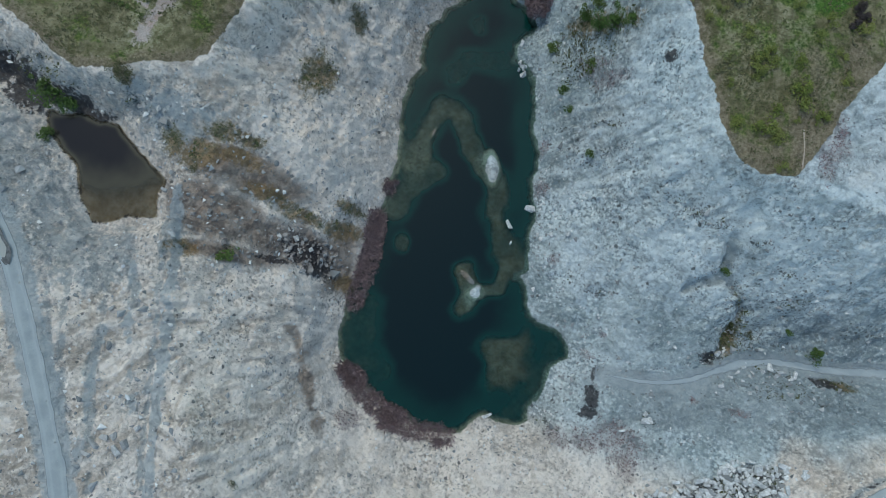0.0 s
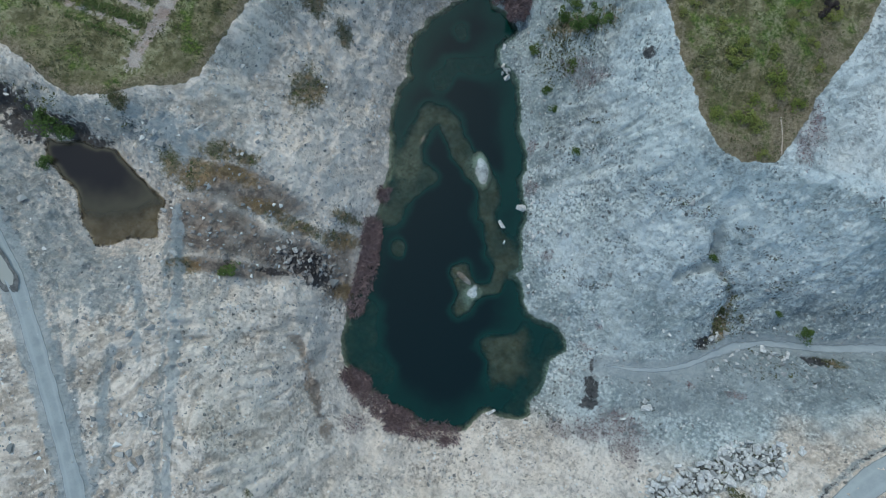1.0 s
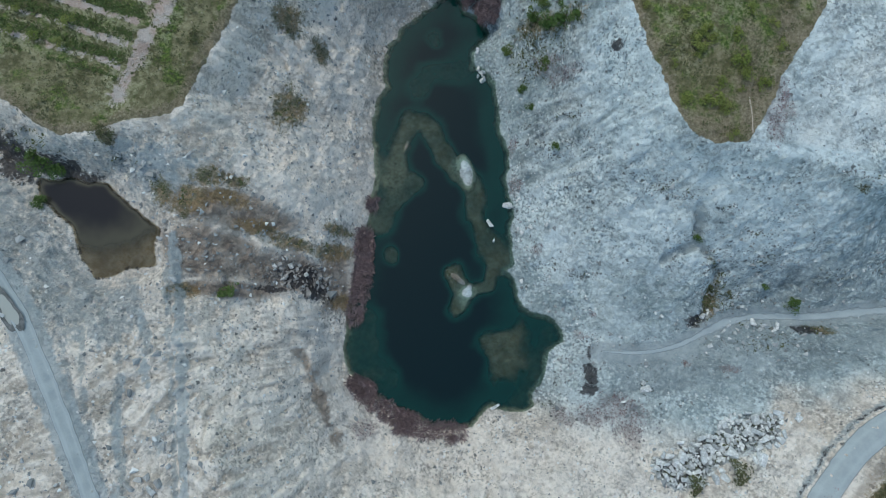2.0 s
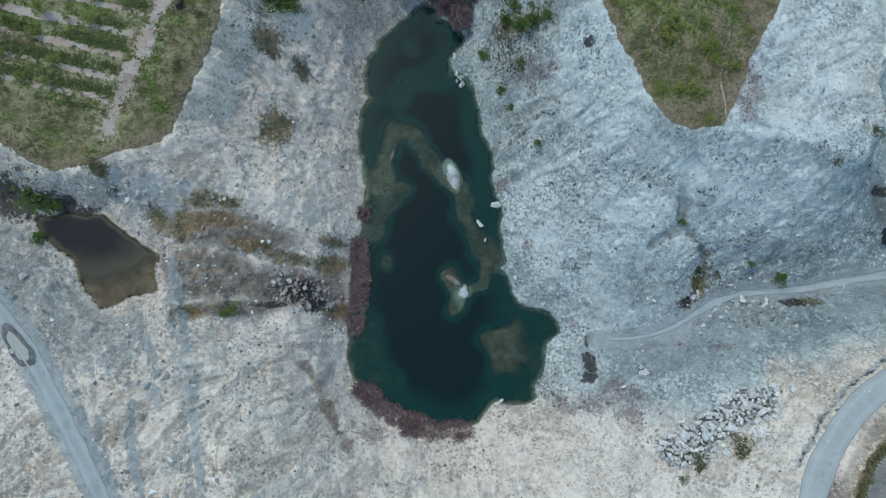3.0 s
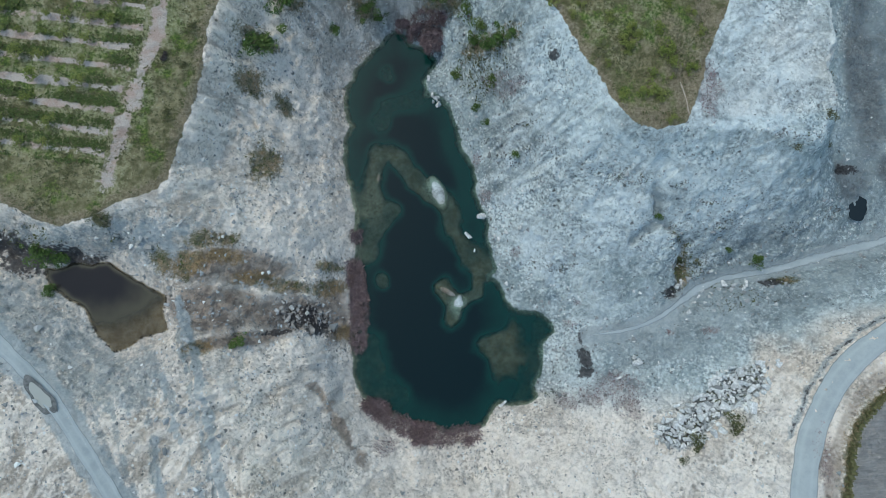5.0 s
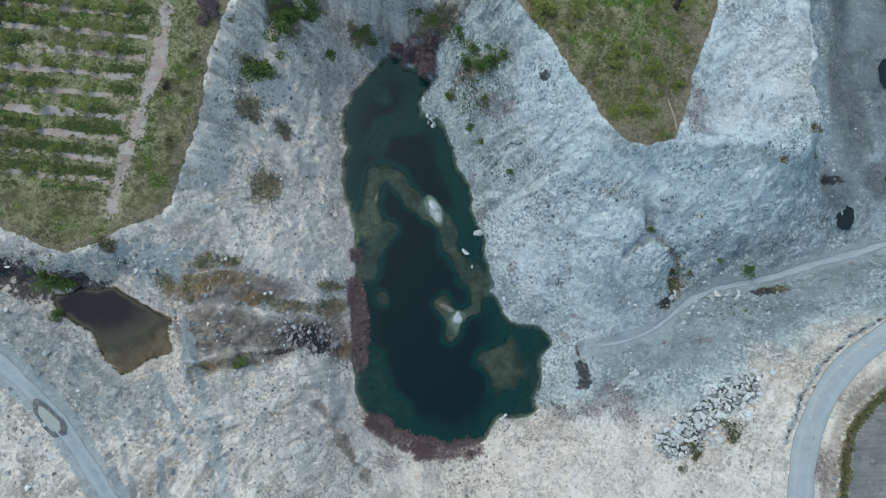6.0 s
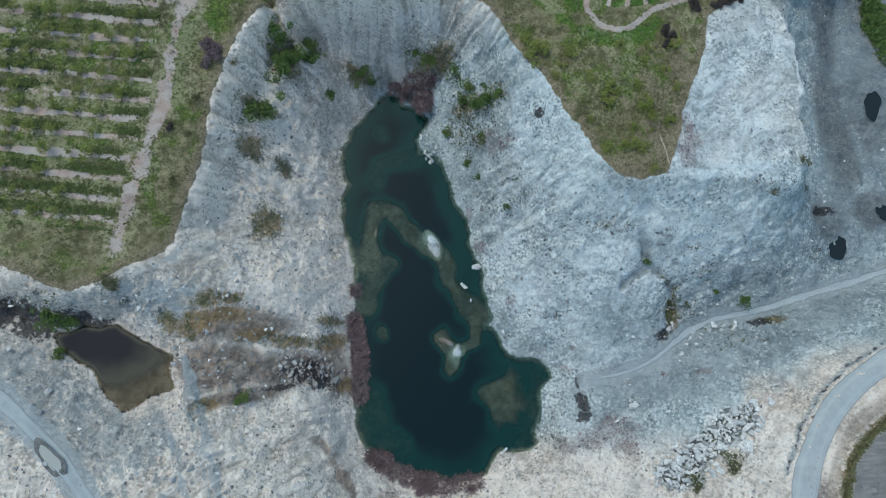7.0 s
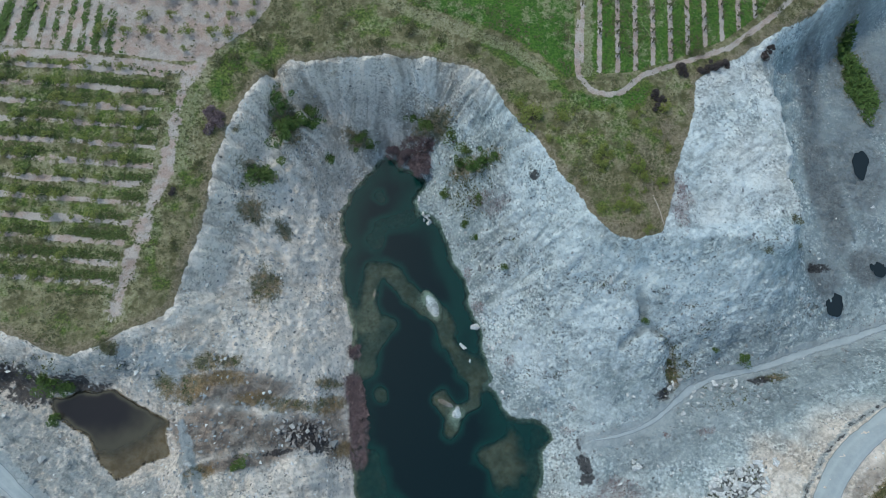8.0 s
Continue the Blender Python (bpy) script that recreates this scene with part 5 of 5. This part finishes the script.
rows = []
for k in range(12):
    for step in range(14):
        w = 24.8 + 4.02 * k + 0.35
        u = -96 + 3.95 * step + rng.uniform(-0.5, 0.5)
        x, y = u * math.cos(TURN) + w * math.sin(TURN), w * math.cos(TURN) - u * math.sin(TURN)
        if x < np.interp(y, [28.5, 39.9, 54.4, 66, 76.5], [-62, -60, -54.5, -52.5, -50.5]) and y > 30.5 + max(0, -66 - x) * 0.2 and rng.rand() < 0.72:
            rows.append((x, y, rng.uniform(0.8, 1.2)))
plant_out(fruit_trees, rows, "orchard west of the lake")
rows = []
for k in range(-6, 8):
    for step in range(6):
        x, y = -57.6 + 4.25 * k + 0.5 * step, 83.8 + 3.9 * step - 0.42 * k
        if edge_distance(np.array([x]), np.array([y]), [(-63, 85), (-42, 81.5), (-31, 88), (-27, 93), (-25, 120), (-63, 120)])[0] < -0.3 and rng.rand() < 0.85:
            rows.append((x + rng.uniform(-0.3, 0.3), y + rng.uniform(-0.4, 0.4), rng.uniform(0.8, 1.3)))
plant_out(fruit_trees, rows, "orchard beyond the headland")
rows = []
for k in range(11):
    for step in range(12):
        y = 70.5 + 2.6 * step
        x = (24.9 + 3.75 * k + 0.156 * y) / 0.988
        if edge_distance(np.array([x]), np.array([y]), [(36.5, 72.5), (40, 69.5), (47, 69.5), (56, 71.5), (68, 75.5), (77, 81), (90, 96), (90, 102), (40, 102)])[0] < -0.4 and rng.rand() < 0.8:
            rows.append((x + rng.uniform(-0.15, 0.15), y + rng.uniform(-0.4, 0.4), rng.uniform(0.8, 1.2)))
plant_out(saplings, rows, "young orchard on the far plateau")


def tufts(name, count, where, size, tall, material, label, category, seed, blades=5, box=(-95, 108, -50, 100), lowest=-1e9, slim=0.38):
    """Low plants in one mesh: tufts of bent blades where the chance allows."""
    r = np.random.RandomState(seed)
    x, y = np.empty(0), np.empty(0)
    for _ in range(80):
        cx, cy = r.uniform(box[0], box[1], 20000), r.uniform(box[2], box[3], 20000)
        ok = r.rand(20000) < where(cx, cy)
        x, y = np.r_[x, cx[ok]], np.r_[y, cy[ok]]
        if len(x) >= count:
            break
    x, y = x[:count], y[:count]
    z = np.maximum(ground_height(x, y), lowest)
    m = len(x)
    a = r.uniform(0, 2 * np.pi, (m, blades))
    s = size * r.lognormal(0, 0.35, (m, 1)) * r.uniform(0.6, 1.2, (m, blades))
    root = np.stack([x[:, None] + 0.2 * s * np.cos(a), y[:, None] + 0.2 * s * np.sin(a), z[:, None] - 0.03 + 0 * a], -1)
    tip = root + np.stack([s * np.cos(a), s * np.sin(a), tall * s * r.uniform(0.5, 1.2, (m, blades))], -1)
    wide = np.stack([-np.sin(a), np.cos(a), 0 * a], -1) * (s * slim)[..., None]
    middle = root * 0.45 + tip * 0.55 + (0, 0, 0.0)
    verts = np.stack([root, middle - wide, tip, middle + wide], 2).reshape(-1, 3)
    q = np.arange(0, len(verts), 4)[:, None] + np.arange(4)
    mesh = bpy.data.meshes.new(name)
    mesh.vertices.add(len(verts))
    mesh.vertices.foreach_set("co", verts.ravel().astype(np.float32))
    mesh.loops.add(q.size)
    mesh.loops.foreach_set("vertex_index", q.ravel().astype(np.int32))
    mesh.polygons.add(len(q))
    mesh.polygons.foreach_set("loop_start", np.arange(0, q.size, 4, dtype=np.int32))
    mesh.update(calc_edges=True)
    mesh.materials.append(material)
    return tagged(new(name, mesh), label, category, kind="stuff")


turf_here = smooth(d_green, 0, -1.5) * (1 - soil) * (far_off < 0.1)
clumpy = np.clip(grain(gx, gy, 5, 51, 4) * 0.9 + 0.15, 0, 1)
tufts("grass", 15000, field_of(turf_here * np.clip(0.15 + clumpy, 0, 1)), 0.20, 0.9, dull_leaf, "dry olive and green grass tufts on the plateau", "grass", 61)
tufts("weeds", 9500, field_of(west_block * (1 - soil) * stripes(row_w, 26.1, 4.02, 0.75) * np.clip(clumpy * 1.8 + 0.05, 0, 1) * (d_green < -1.5)), 0.22, 0.9, weed_leaf, "green weeds along the orchard rows", "weeds", 62, box=(-98, -45, 20, 85))
tufts("field_weeds", 3600, field_of(north_block * stripes(row_n, -59.8, 4.3, 0.8) * smooth(gx, -56, -64) * np.clip(clumpy * 1.6, 0, 1)), 0.28, 0.6, deep_leaf, "dark green weed strips on bare field soil", "weeds", 63, box=(-98, -50, 78, 112))
tufts("slope_scrub", 2400, field_of(smooth(d_green, 0.5, 2) * smooth(d_shore, 0.5, 1) * smooth(d_pond, 0, 1) * np.clip(clothes["moss"] + 0.5 * clothes["specks"] + 0.8 * patches([(12, 55, 5, 8), (-72, 20, 8, 2)]) - 0.9 * clothes["brown"] - 0.35, 0, 1)), 0.22, 0.9, dull_leaf,
      "low olive scrub on the rock slopes", "scrub", 64)
tufts("gully_grass", 2600, field_of(np.clip(patches([(105.5, 70, 2.6, 7), (104, 79, 2, 3)]) * 1.4 - 0.35, 0, 1)), 0.34, 0.9, deep_leaf, "deep green grass on the wet gully floor", "grass", 68, box=(98, 112, 54, 86))
tufts("verge_grass", 1100, field_of(smooth(np.abs(d_plot - 0.3), 0.9, 0.1) * (gx < 96)), 0.28, 1.0, dull_leaf, "green and yellow grass along the field's edge", "grass", 65, box=(66, 98, -52, -8))
reed_line = [(-17.9, 13.5), (-17.2, 9), (-17.0, 4), (-17.5, -2.5)]
reed_line_b = [(-15.3, -15.2), (-12.7, -17.4), (-9, -19.6), (-4.9, -21.6), (-0.3, -22.2), (5.8, -21.8)]
reedy = np.maximum(smooth(net_distance(reed_line, False), 2.3, 1.2), smooth(net_distance(reed_line_b, False), 2.7, 1.0))
reedy = np.maximum(reedy, 0.6 * smooth(net_distance([(-17.2, 21), (-16.8, 19.6)], False), 1.5, 0.5))
reedy = np.maximum(reedy, smooth(np.hypot((gx - 0.4) / 4.6, (gy - 65.6) / 2.9), 1.15, 0.6))
tufts("dry_reeds", 4600, field_of(smooth(reedy + 0.45 * grain(gx, gy, 2.2, 72, 4), 0.35, 0.75) * smooth(reedy, 0.02, 0.3) * np.clip(clumpy + 0.3, 0, 1)), 0.42, 1.6, red_twig, "dry red-brown reeds along the lake shore", "reeds", 66, blades=8, box=(-24, 7, -27, 71), lowest=-0.1, slim=0.09)
tufts("russet_plants", 2600, field_of(np.clip(clothes["russet"] * 1.2 - 0.25, 0, 1) * smooth(d_green, 0.3, 1)), 0.13, 0.8, red_twig, "low russet plants dotted over the lake flat", "plants", 67, box=(-20, 75, -35, 55))
red_brush = [plant("dry_brush", "twig_mass", "stems", 120 + k, 1500, 1.0, 0.24, 7, red_twig, "dry red-brown brush at the lake's head", "brush", limbs=10, slim=0.12) for k in range(2)]
plant_out(red_brush, [(-3, 65.6, 1.6), (-1.2, 65.8, 1.5), (1.2, 64, 1.6), (0.2, 62.8, 1.3), (-4.4, 66.8, 1.2), (2.6, 62.2, 1.1), (-38.9, 66.2, 1.1), (-39.9, 67.6, 1.0), (-17.2, 20.6, 1.0)], "dry brush")
